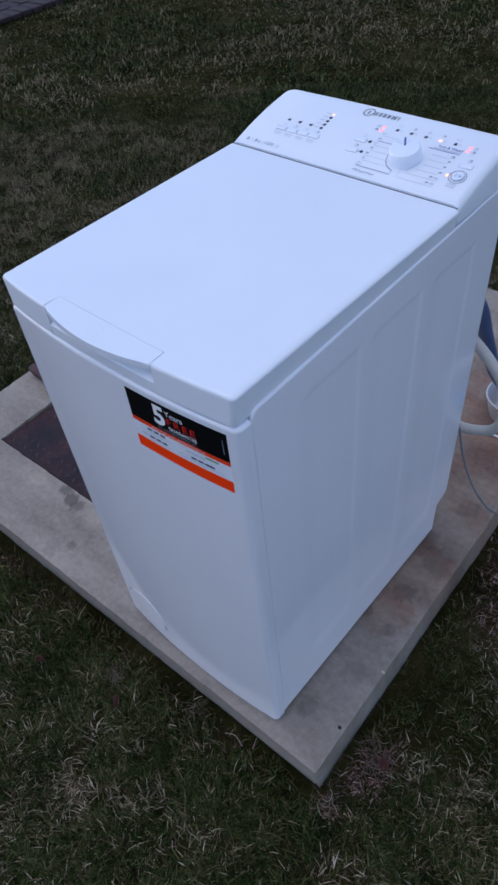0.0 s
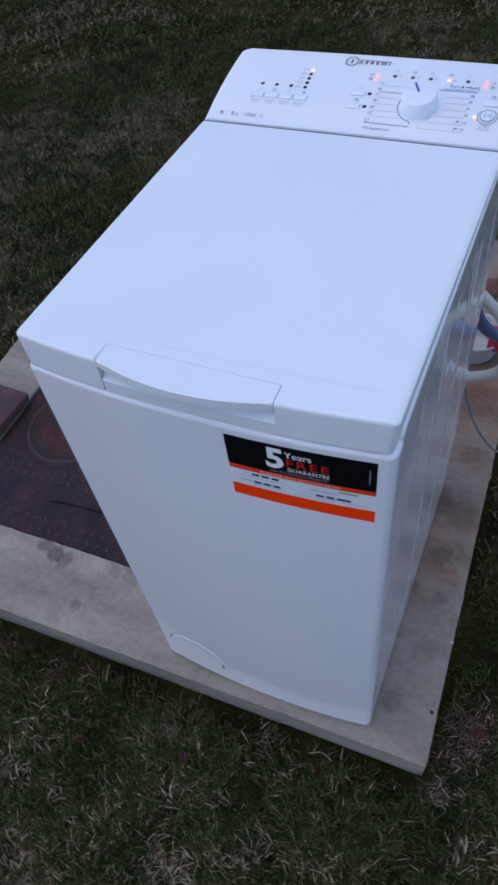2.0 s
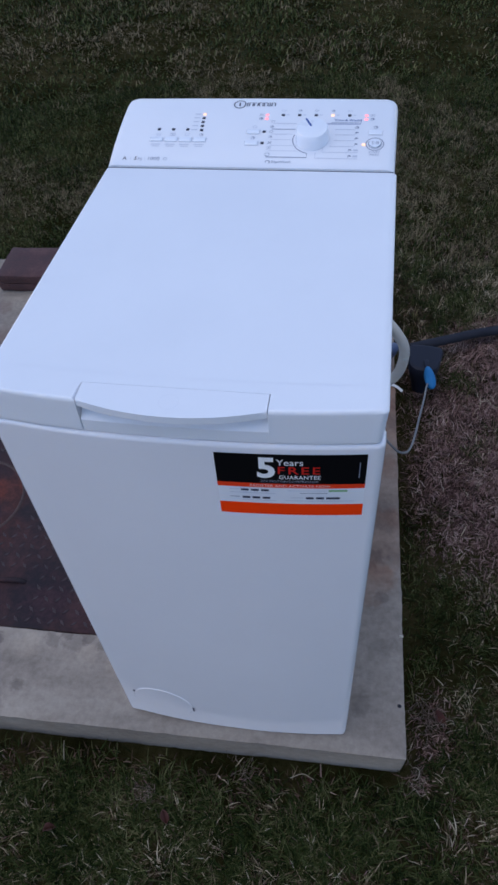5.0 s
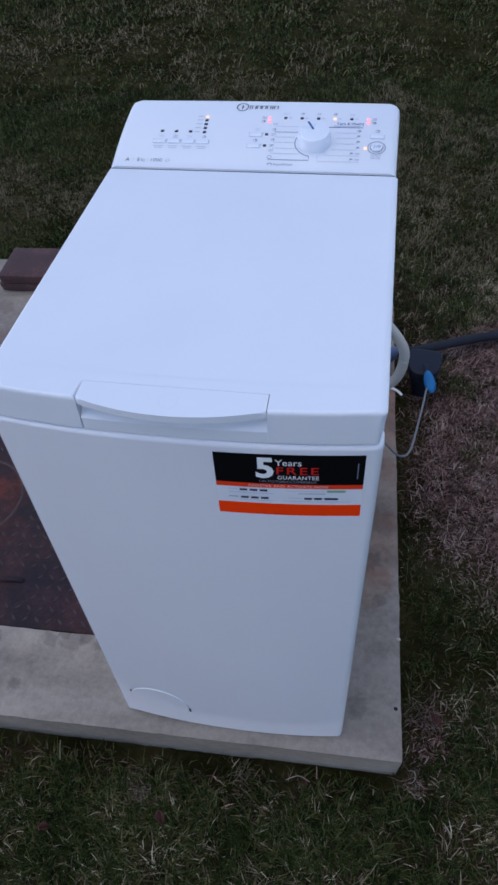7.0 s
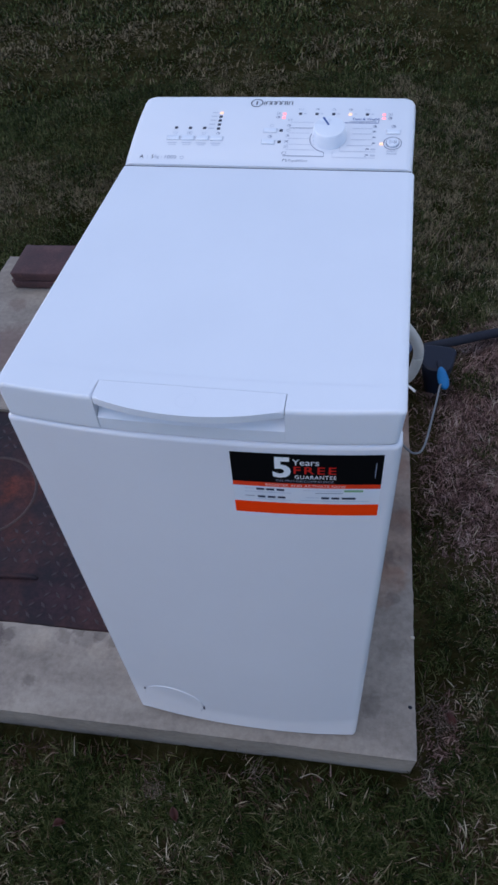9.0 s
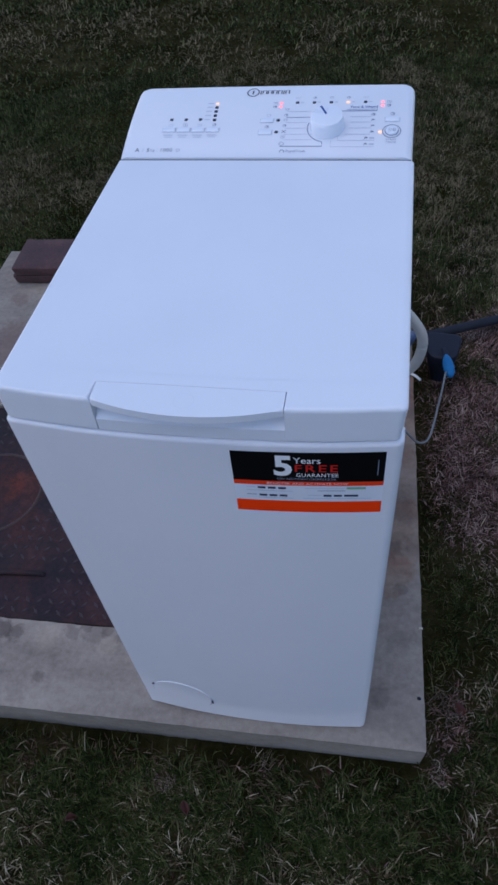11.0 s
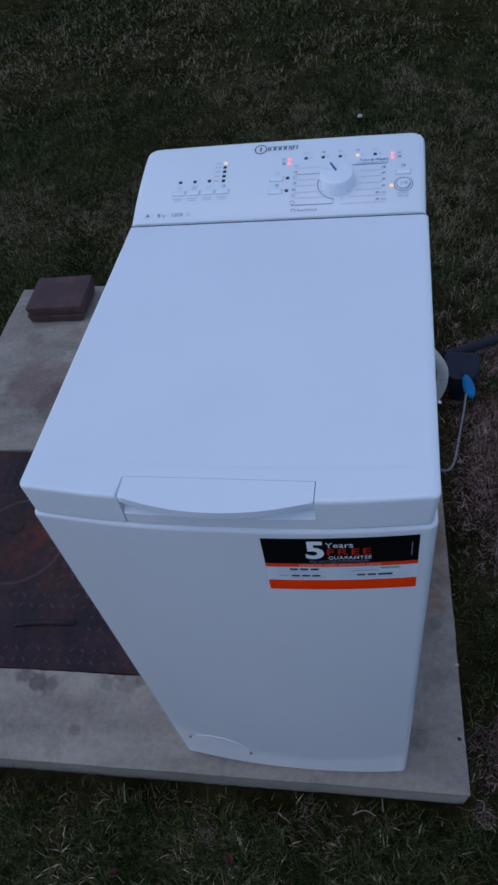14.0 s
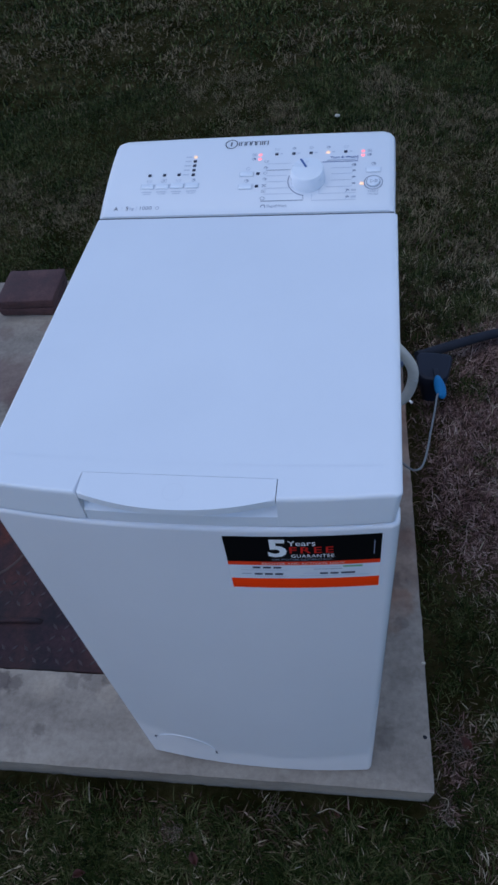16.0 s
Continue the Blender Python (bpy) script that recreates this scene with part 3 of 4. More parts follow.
def on_front(me, lift):
    """Lay a flat mesh, drawn in x and z, on the bowed front."""
    for v in me.vertices:
        v.co = Vector((v.co.x, front_y(v.co.x) - lift + v.co.z * 0, v.co.y))


def on_panel(me, lift):
    """Lay a flat mesh, drawn in x and y, on the control panel."""
    for v in me.vertices:
        y = PANEL_Y(v.co.y)
        v.co = Vector((v.co.x, y, panel_z(y) + lift + v.co.z))


def letters(name, text, size, x, y, material, parent, lay, lift, align="LEFT", width=1.0, bold=0.0, fit=0.0, space=1.0):
    cu = bpy.data.curves.new(name, "FONT")
    cu.body, cu.size, cu.align_x, cu.align_y = text, size, align, "CENTER"
    cu.resolution_u, cu.offset, cu.space_character = 3, bold * size, space
    tmp = new(name, cu)
    me = bpy.data.meshes.new_from_object(tmp)
    bpy.data.objects.remove(tmp)
    if fit:
        lo, hi = min(v.co.x for v in me.vertices), max(v.co.x for v in me.vertices)
        width = fit / (hi - lo)
        x -= (lo + hi) / 2 * width
    for v in me.vertices:
        v.co = Vector((x + v.co.x * width, y + v.co.y, 0))
    lay(me, lift)
    me.materials.clear()
    me.materials.append(material)
    ob = new(name, me)
    ob.parent = parent
    return ob


def patch(name, x0, x1, y0, y1, material, parent, lay, lift, label="", thick=0.0002, r=0.0, cols=16):
    """A thin printed or stuck-on patch that follows the surface."""
    bm = bmesh.new()
    xs = [x0 + (x1 - x0) * i / cols for i in range(cols + 1)]
    rows = 4 if y1 - y0 > 0.01 else 2
    ys = [y0 + (y1 - y0) * i / rows for i in range(rows + 1)]
    grid = [[bm.verts.new((x, y, 0)) for x in xs] for y in ys]
    for a, b in zip(grid, grid[1:]):
        for i in range(cols):
            bm.faces.new((a[i], a[i + 1], b[i + 1], b[i]))
    ob = part(name, bm, material, parent, label)
    lay(ob.data, lift)
    return ob


def outline_mesh(name, points, w, material, parent, lay, lift, closed=False):
    """A thin printed line along points."""
    bm = bmesh.new()
    p = [Vector((*q, 0)) for q in points]
    n = len(p)
    left, right = [], []
    for i in range(n):
        a = p[(i - 1) % n] if closed or i > 0 else p[i]
        b = p[(i + 1) % n] if closed or i < n - 1 else p[i]
        d = (b - a).normalized()
        s = Vector((-d.y, d.x, 0)) * (w / 2)
        left.append(bm.verts.new(p[i] + s))
        right.append(bm.verts.new(p[i] - s))
    for i in range(n if closed else n - 1):
        j = (i + 1) % n
        bm.faces.new((left[i], left[j], right[j], right[i]))
    ob = part(name, bm, material, parent)
    lay(ob.data, lift)
    return ob


def circle_pts(cx, cy, rx, ry=None, n=36, a0=0, a1=360):
    ry = ry or rx
    full = abs(a1 - a0) >= 360
    return [(cx + rx * math.cos(radians(a0 + (a1 - a0) * k / n)), cy + ry * math.sin(radians(a0 + (a1 - a0) * k / n))) for k in range(n if full else n + 1)]


PRESSINGS = ((-0.196, -0.066), (-0.050, 0.080), (0.098, 0.226))


def pressed_depth(y, z):
    """How far the side sheet is pressed in: three tall fields, easing in from the front and stepping out at the top and the back."""
    ease = lambda k: min(1.0, max(0.0, k)) ** 2 * (3 - 2 * min(1.0, max(0.0, k)))
    deep = 0.0
    for y0, y1 in PRESSINGS:
        top = 0.769 - 0.016 * max(0.0, 1 - (y - y0) / 0.030) ** 2
        deep = max(deep, ease((y - y0) / 0.045 + 0.1) * ease((y1 - y) / 0.008 + 0.5) * ease((top - z) / 0.007 + 0.5) * ease((z - 0.10) / 0.05))
    return 0.0011 * deep


def pressed_side(sx):
    """One side sheet with rolled edges, a step over the back foot and pressed fields."""
    bm = bmesh.new()

    def lines(step):
        rim = [0.0, 0.0003, 0.001, 0.002, 0.0032, 0.0045]
        k = max(8, round(0.57 / step))
        return rim, k
    rim, ny = lines(0.0033)
    nz = round(0.80 / 0.0040)

    def spread(a, b, n):
        return [a + q for q in rim] + [a + 0.0045 + (b - a - 0.009) * i / n for i in range(1, n)] + [b - q for q in rim[::-1]]
    grid = []
    roll = 0.0036
    for i, y in enumerate(spread(-0.2718, 0.309, ny)):
        front = max(0.0, 0.014 - (y + 0.2718))
        top = 0.816 + 0.026 * (y + 0.2718) - (0.014 - math.sqrt(max(0.0, 0.014 ** 2 - front ** 2)))
        row = []
        for z in spread(0.010, top, nz):
            k = min(1.0, max(0.0, (0.116 - z) / 0.018))
            pull = 0.039 * k * k * (3 - 2 * k)
            yy = y - pull * max(0.0, (y + 0.2718) / 0.5808) ** 6
            d = min(y + 0.2718, 0.309 - y, z - 0.010, top - z)
            u = max(0.0, 1 - d / roll)
            x = 0.2000 - roll * (1 - math.sqrt(max(0.0, 1 - u * u))) - pressed_depth(yy, z)
            row.append(bm.verts.new((sx * x, yy, z)))
        grid.append(row)
    for a, b in zip(grid, grid[1:]):
        for k in range(len(a) - 1):
            bm.faces.new((a[k], a[k + 1], b[k + 1], b[k]))
    return bm


def washing_machine():
    wm = thing("washing_machine", Matrix.Translation((-0.0032, 0, 0)) @ Matrix.Diagonal((1.02, 1, 1, 1)), "white narrow top-loading washing machine with closed lid standing on the slab", "washing machine")

    # shell with a step at the back foot and pressed side panels
    bm = bmesh.new()
    prof = [(-0.2700, 0.012), (0.267, 0.012), (0.268, 0.098), (0.307, 0.112), (0.307, 0.829), (-0.2600, 0.814), (-0.2700, 0.806)]
    sides = [[bm.verts.new((x, y, z)) for y, z in prof] for x in (-0.1960, 0.1960)]
    bm.faces.new(sides[0])
    bm.faces.new(sides[1][::-1])
    for i in range(len(prof)):
        j = (i + 1) % len(prof)
        bm.faces.new((sides[0][i], sides[0][j], sides[1][j], sides[1][i]))
    bmesh.ops.bevel(bm, geom=list(bm.edges), offset=0.003, segments=2, profile=0.5, affect="EDGES")
    part("body", bm, ENAMEL, wm, "glossy white enamelled sheet-steel body")
    for sx in (-1, 1):
        part("side_panel", pressed_side(sx), ENAMEL, wm, "pressed enamelled side panel")

    bm = bmesh.new()
    rows = [(front_outline(0.2000, -0.2735), 0.006), (front_outline(0.2005, -0.2735), 0.010)]
    rows += [(front_outline(0.2005, -0.2735), 0.02 + 0.7785 * k / 10) for k in range(11)] + [(front_outline(0.2005, -0.2735), 0.8005)]
    for k in range(5):
        a = radians(22.5 * k)
        d = 0.0058 * (1 - math.cos(a))
        rows.append((front_outline(0.2005 - d, -0.2735, d, lambda x, d=d: front_y(x) + d), 0.8015 + 0.0060 * math.sin(a)))
    stack(bm, rows)
    for v in bm.verts:
        v.co.x += -0.0012 if v.co.x < 0 else 0.0006
    front = part("front_panel", bm, ENAMEL, wm, "glossy white bowed front panel")

    # pump filter flap, low on the front
    bm = bmesh.new()
    hub = bm.verts.new((-0.125, 0.078, 0.01))
    loops = [[bm.verts.new((x, y, h)) for x, y in circle_pts(-0.125, 0.078, 0.056 * f, 0.058 * f)] for f, h in ((0.5, 0.01), (0.95, 0.01), (1.0, 0))]
    n = len(loops[0])
    for i in range(n):
        bm.faces.new((hub, loops[0][i], loops[0][(i + 1) % n]))
        for a, b in zip(loops, loops[1:]):
            bm.faces.new((a[i], b[i], b[(i + 1) % n], a[(i + 1) % n]))
    flap = part("filter_flap", bm, ENAMEL, front, "round pump filter flap")
    for v in flap.data.vertices:
        lift = -0.001 if v.co.z < 0.005 else 0.0011
        v.co = Vector((v.co.x, front_y(v.co.x) - lift, v.co.y))
    outline_mesh("flap_notch", [(-0.0690, 0.082), (-0.0690, 0.066)], 0.0034, INK, flap, on_front, 0.0022)
    outline_mesh("flap_notch", [(-0.1735, 0.112), (-0.1765, 0.102)], 0.0038, INK, flap, on_front, 0.0022)

    # four feet
    for x in (-0.165, 0.165):
        for y in (-0.24, 0.245):
            bm = bmesh.new()
            bmesh.ops.create_cone(bm, cap_ends=True, segments=20, radius1=0.02, radius2=0.016, depth=0.018, matrix=Matrix.Translation((x, y, 0.009)))
            part("foot", bm, BLACKRUB, wm, "black rubber foot")

    # lid with a notch for its handle
    bow = lambda x: -0.2976 - 0.0115 * (1 - min(1.0, abs(x) / 0.190) ** 2.4) + 0.008 * x
    hx0, hx1, hy = -0.0945, 0.0905, -0.2835

    def lid_outline(d, e=0.0):
        half, r = 0.1992 - d, 0.0075 - 0.3 * d
        inner = half - r
        y = lambda x: bow(x) + e
        right = [(half, 0.1537)] + [(inner + r * math.cos(radians(-15 * k)), y(inner) + r + r * math.sin(radians(-15 * k))) for k in range(7)]
        right += [(inner + (hx1 - inner) * k / 10, y(inner + (hx1 - inner) * k / 10)) for k in range(1, 11)]
        left = [(hx0 + (-inner - hx0) * k / 10, y(hx0 + (-inner - hx0) * k / 10)) for k in range(10)]
        left += [(-inner - r * math.sin(radians(15 * k)), y(-inner) + r - r * math.cos(radians(15 * k))) for k in range(7)] + [(-half, 0.1537)]
        left = [(px - 0.5 * d, py) for px, py in left]
        return right + [(hx1, hy), (hx0, hy)] + left
    bm = bmesh.new()
    rows = [(lid_outline(0.0034, 0.0012), 0.8085), (lid_outline(0.0026, 0.0002), 0.8100), (lid_outline(0.0025, 0.0002), 0.8120), (lid_outline(0.0007), 0.8440), (lid_outline(0.0006), 0.8462), (lid_outline(0.0001), 0.8502)]
    for k in range(1, 7):
        a = radians(15 * k)
        rows.append((lid_outline(0.009 * (1 - math.cos(a)), 0.0030 * (1 - math.cos(a))), 0.8506 + 0.0049 * math.sin(a)))
    stack(bm, rows)
    fall = lambda y: 0.0016 * max(0.0, (-0.20 - y) / 0.10) ** 2
    for v in bm.verts:
        if v.co.z > 0.84:
            v.co.z -= fall(v.co.y)
        if v.co.x > 0.15:
            v.co.x += (0.0008 + 0.0016 * (v.co.y + 0.3) / 0.45) * min(1.0, max(0.0, (v.co.z - 0.82) / 0.03))
    lid = part("lid", bm, PLASTIC, wm, "white plastic lid, closed")
    # raised line near the front of the lid
    lay_lid = lambda me, lift: [setattr(v, "co", Vector((v.co.x, v.co.y, 0.8555 - fall(v.co.y) + lift))) for v in me.vertices]
    outline_mesh("lid_crease", [(-0.185 + 0.37 * k / 20, -0.2635 - 0.006 * (1 - (k / 10 - 1) ** 2)) for k in range(21)], 0.0004, PLASTIC, lid, lay_lid, 0.0002)

    # handle: a lip that bulges forward over a slanted scoop
    bm = bmesh.new()
    n = 24
    a, b = hx0 + 0.0008, hx1 - 0.0008
    cx = (a + b) / 2
    lip = [(b, hy - 0.0005)] + [(b + (a - b) * k / n, bow(b + (a - b) * k / n) - 0.013 * (1 - ((b + (a - b) * k / n - cx) / ((b - a) / 2)) ** 2)) for k in range(n + 1)] + [(a, hy - 0.0005)]
    top = prism(bm, lip, 0.8470, 0.8557)
    front_edges = [e for e in top.edges if all(v.co.y < hy - 0.005 for v in e.verts)]
    bmesh.ops.bevel(bm, geom=front_edges, offset=0.004, segments=3, profile=0.5, affect="EDGES")
    for v in bm.verts:
        v.co.z -= fall(v.co.y)
    handle = part("handle", bm, PLASTIC, wm, "white lid handle with a curved lip")
    bm = bmesh.new()
    a2, b2 = hx0 + 0.0002, hx1 - 0.0002
    rows = []
    for k in range(n + 1):
        x = b2 + (a2 - b2) * k / n
        y = bow(x)
        rows.append([bm.verts.new(c) for c in ((x, hy - 0.002, 0.8460), (x, y + 0.0022, 0.8272), (x, y + 0.0003, 0.8255), (x, y + 0.0006, 0.8097), (x, hy - 0.002, 0.8097))])
    for r0, r1 in zip(rows, rows[1:]):
        for k in range(5):
            bm.faces.new((r0[k], r1[k], r1[(k + 1) % 5], r0[(k + 1) % 5]))
    bm.faces.new(rows[0])
    bm.faces.new(rows[-1][::-1])
    part("grip_recess", bm, PLASTIC, handle, "slanted grip recess under the lip")
    emblem = circle_pts(-0.003, -0.303, 0.0096)
    outline_mesh("handle_mark", emblem, 0.0007, FAINT, handle, lay_lid, 0.0006, closed=True)

    # control panel: a wedge rising to the back with rounded shoulders
    bm = bmesh.new()
    ys = [0.1572 + 0.1358 * k / 12 for k in range(13)] + [0.293 + 0.019 * math.sin(radians(9 * k)) for k in range(1, 11)]
    rows = []
    for y in ys:
        over = max(0.0, (y - 0.293) / 0.019)
        w = 0.1990 - 0.024 * (1 - math.sqrt(max(0.0, 1 - over * over)))
        drop = 0.009 * (1 - math.sqrt(max(0.0, 1 - over * over)))
        cross = [(w, 0.831), (w, panel_z(y) - 0.011), (w - 0.0012, panel_z(y) - 0.0055), (w - 0.0045, panel_z(y) - 0.0018), (w - 0.010, panel_z(y)), (w * 0.5, panel_z(y))]
        line = [(-x, z) for x, z in cross] + [(0, panel_z(y))] + cross[::-1]
        rows.append([bm.verts.new((x, y + 0.0035 * (1 - (x / 0.2) ** 2) * over, z - (drop if z > 0.832 else 0))) for x, z in line])
    for r0, r1 in zip(rows, rows[1:]):
        for k in range(len(r0) - 1):
            bm.faces.new((r0[k], r0[k + 1], r1[k + 1], r1[k]))
    bm.faces.new(rows[0])
    bm.faces.new(rows[-1][::-1])
    cp = part("control_panel", bm, PLASTIC, wm, "white sloping control panel with printed symbols")
    # added strip whose dark colour stands for the shade between lid and panel
    bm = bmesh.new()
    box(bm, -0.1970, 0.1970, 0.1530, 0.1580, 0.825, 0.8547)
    part("gap_strip", bm, SEAM, wm, "dark strip put in as the shade of the gap between lid and panel")

    controls(cp)
    sticker(front)
    return wm


def lamp(x, y, material, parent, s=0.0026, label=""):
    bm = bmesh.new()
    y = PANEL_Y(y)
    z = panel_z(y)
    box(bm, x - s, x + s, y - s * 1.1, y + s * 1.1, z - 0.001, z + 0.0008, 0.0004, 1)
    return part("indicator_lamp", bm, material, parent, label)


def key(name, x, y, w, h, parent):
    bm = bmesh.new()
    z = panel_z(y)
    y1 = PANEL_Y(y)
    z = panel_z(y1)
    tilt = math.atan(0.36 - 1.8 * (y1 - 0.16))
    box(bm, -w / 2, w / 2, -h / 2, h / 2, -0.002, 0.0016, 0.0010, 2)
    bmesh.ops.transform(bm, matrix=Matrix.Translation((x, y1, z)) @ Matrix.Rotation(tilt, 4, "X"), verts=bm.verts)
    ob = part(name, bm, BUTTON, parent, "white push button")
    e = 0.0006
    outline_mesh("button_gap", [(x - w / 2 - e, y + h / 2), (x - w / 2 - e, y - h / 2 - e), (x + w / 2 + e, y - h / 2 - e), (x + w / 2 + e, y + h / 2)], 0.0008, PALEINK, ob, on_panel, 0.0004)
    return ob


def symbol(x, y, parent, w=0.006, h=0.005, ink=GREYINK, kind="ring"):
    """A small printed symbol: a ring, a half-filled ring, a leaf, a cross, a square or a tub."""
    bm = bmesh.new()
    r = h * 0.5

    def stroke(points, wide=0.0007, closed=False):
        n = len(points)
        left, right = [], []
        for i in range(n):
            a = Vector(points[(i - 1) % n] if closed or i else points[i])
            b = Vector(points[(i + 1) % n] if closed or i < n - 1 else points[i])
            d = (b - a).normalized() * wide / 2
            left.append(bm.verts.new((points[i][0] - d.y, points[i][1] + d.x, 0)))
            right.append(bm.verts.new((points[i][0] + d.y, points[i][1] - d.x, 0)))
        for i in range(n if closed else n - 1):
            j = (i + 1) % n
            bm.faces.new((left[i], left[j], right[j], right[i]))

    def fill(points):
        bm.faces.new([bm.verts.new((a, b, 0)) for a, b in points])
    if kind in ("ring", "half"):
        stroke(circle_pts(x, y, r, None, 14), closed=True)
        if kind == "half":
            fill(circle_pts(x, y, r * 0.9, None, 8, -60, 120))
    elif kind == "leaf":
        fill(circle_pts(x, y, r * 1.0, r * 0.8, 9, -30, 170))
        stroke([(x - r, y - r), (x, y)])
    elif kind == "cross":
        stroke([(x - w / 2, y - r), (x + w / 2, y + r)], 0.0010)
        stroke([(x - w / 2, y + r), (x + w / 2, y - r)], 0.0010)
    elif kind == "square":
        stroke([(x - w / 2, y - r), (x + w / 2, y - r), (x + w / 2, y + r), (x - w / 2, y + r)], closed=True)
        fill(circle_pts(x, y, r * 0.45, None, 8))
    else:
        stroke([(x - w / 2, y + r), (x - w * 0.36, y - r), (x + w * 0.36, y - r), (x + w / 2, y + r)])
        stroke([(x - w * 0.3, y + r * 0.2), (x, y + r * 0.6), (x + w * 0.3, y + r * 0.2)])
    ob = part("printed_symbol", bm, ink, parent)
    on_panel(ob.data, 0.0004)
    return ob


def bar(x0, x1, y, parent, h=0.0014, ink=PALEINK):
    return patch("printed_bar", x0, x1, y - h / 2, y + h / 2, ink, parent, on_panel, 0.0004, cols=4)


def controls(cp):
    # maker's mark as a plain ring and bars
    outline_mesh("maker_mark", circle_pts(-0.0270, 0.2888, 0.0082, 0.0098), 0.0015, INK, cp, on_panel, 0.0005, closed=True)
    patch("maker_mark", -0.0280, -0.0260, 0.2840, 0.2932, INK, cp, on_panel, 0.0005, cols=2)
    x = -0.0165
    for w in (0.0014, 0.0052, 0.0052, 0.0052, 0.0052, 0.0014, 0.0050):
        if w < 0.002:
            patch("maker_mark", x, x + w, 0.2838, 0.2936, INK, cp, on_panel, 0.0005, cols=2)
        else:
            outline_mesh("maker_mark", [(x, 0.2844), (x, 0.2930), (x + w, 0.2930), (x + w, 0.2844)], 0.0015, INK, cp, on_panel, 0.0005)
        x += w + 0.0021

    # option keys with their lamps
    for i in range(4):
        x = -0.1355 + 0.0208 * i
        key("option_button", x, 0.2065, 0.0180, 0.0085, cp)
        symbol(x + 0.001, 0.2165, cp, 0.0062, 0.0048, PALEINK if i in (0, 2) else MIDINK, ("tub", "square", "tub", "half")[i])
        bar(x - 0.007, x + 0.007, 0.1965, cp, 0.0016)
        bar(x - 0.005, x + 0.006, 0.1930, cp, 0.0012)
        if i < 3:
            lamp(x, 0.228, LAMPOFF, cp, 0.0023)
    for i in range(5):
        y = 0.263 - 0.009 * i
        lamp(-0.0748 + 0.0003 * i, y, LAMPOFF if i else LAMPAMBER, cp, 0.0023, "" if i else "lit amber lamp")
        bar(-0.0885, -0.080, y, cp, 0.0020, PALEINK)
    letters("printed_letters", "A", 0.0088, -0.1775, 0.1690, INK, cp, on_panel, 0.0005)
    letters("printed_letters", "5", 0.0088, -0.1610, 0.1690, INK, cp, on_panel, 0.0005)
    letters("printed_letters", "kg", 0.0070, -0.1555, 0.1690, MIDINK, cp, on_panel, 0.0005)
    letters("printed_letters", "1000", 0.0084, -0.1425, 0.1690, GREYINK, cp, on_panel, 0.0005, width=1.1)
    symbol(-0.1165, 0.1690, cp, 0.0050, 0.0048, MIDINK, "ring")
    for x in (-0.1665, -0.1460):
        patch("printed_bar", x, x + 0.0005, 0.1660, 0.1722, PALEINK, cp, on_panel, 0.0004, cols=1)

    # programme dial
    kx, ky = 0.0848, 0.2095
    z = panel_z(ky)
    tilt = Matrix.Translation((kx, ky, z)) @ Matrix.Rotation(math.atan(0.36 - 1.8 * (ky - 0.16)), 4, "X")
    bm = bmesh.new()
    rings = []
    for r, h in ((0.0228, -0.002), (0.0226, 0.006), (0.0221, 0.013), (0.0215, 0.0172), (0.0203, 0.0189), (0.0178, 0.0193), (0.0, 0.0193)):
        rings.append([bm.verts.new((r * math.cos(2 * math.pi * k / 48), r * math.sin(2 * math.pi * k / 48), h)) for k in range(48)] if r else [bm.verts.new((0, 0, h))])
    for a, b in zip(rings, rings[1:]):
        for k in range(48):
            if len(b) > 1:
                bm.faces.new((a[k], a[(k + 1) % 48], b[(k + 1) % 48], b[k]))
            else:
                bm.faces.new((a[k], a[(k + 1) % 48], b[0]))
    bmesh.ops.transform(bm, matrix=tilt, verts=bm.verts)
    dial = part("dial", bm, BUTTON, cp, "round white programme dial with a blue pointer")
    bm = bmesh.new()
    box(bm, -0.0013, 0.0013, 0.0030, 0.0200, 0.0190, 0.0198)
    bmesh.ops.transform(bm, matrix=tilt @ Matrix.Rotation(radians(29), 4, "Z"), verts=bm.verts)
    part("pointer", bm, BLUEINK, dial, "dark blue pointer line")
    outline_mesh("dial_line", circle_pts(kx, ky, 0.0268, None, 26, 160, 258) + [(0.0800, 0.1755), (0.0240, 0.1755)], 0.0014, GREYINK, cp, on_panel, 0.0004)
    # programme lines and their symbols
    for i, y in enumerate((0.2425, 0.2300, 0.2195, 0.2085, 0.1970, 0.1870)):
        ink = GREYINK if i == 1 else PALEINK
        reach = 0.0600 if i < 2 else 0.0565
        outline_mesh("dial_line", [(0.0270, y), (reach + (0.009 if i > 3 else 0), y)], 0.0012 if i == 1 else 0.0009, ink, cp, on_panel, 0.0004)
        symbol(0.0262, y + 0.0052, cp, 0.0050, 0.0046, MIDINK if i != 4 else GREYINK, ("tub", "half", "ring", "half", "cross", "square")[i])
    symbol(0.0255, 0.1800, cp, 0.0060, 0.0058, GREYINK, "ring")
    for i, y in enumerate((0.2305, 0.2195, 0.2080, 0.1965, 0.1855, 0.1745)):
        reach = (0.1140, 0.1150, 0.1140, 0.1090, 0.1000, 0.0910)[i]
        end = 0.1420 if i < 4 else 0.1480
        line = [(end, y), (reach, y)] + ([(reach, y + 0.010)] if i > 3 else [])
        outline_mesh("dial_line", line, 0.0009, PALEINK, cp, on_panel, 0.0004)
        symbol((0.1445 if i < 4 else 0.1370), y + 0.0045, cp, 0.0048, 0.0048, GREYINK, "half" if i == 0 else "leaf")
        if i > 3:
            bar(0.1415, 0.1480, y + 0.0045, cp, 0.0032)
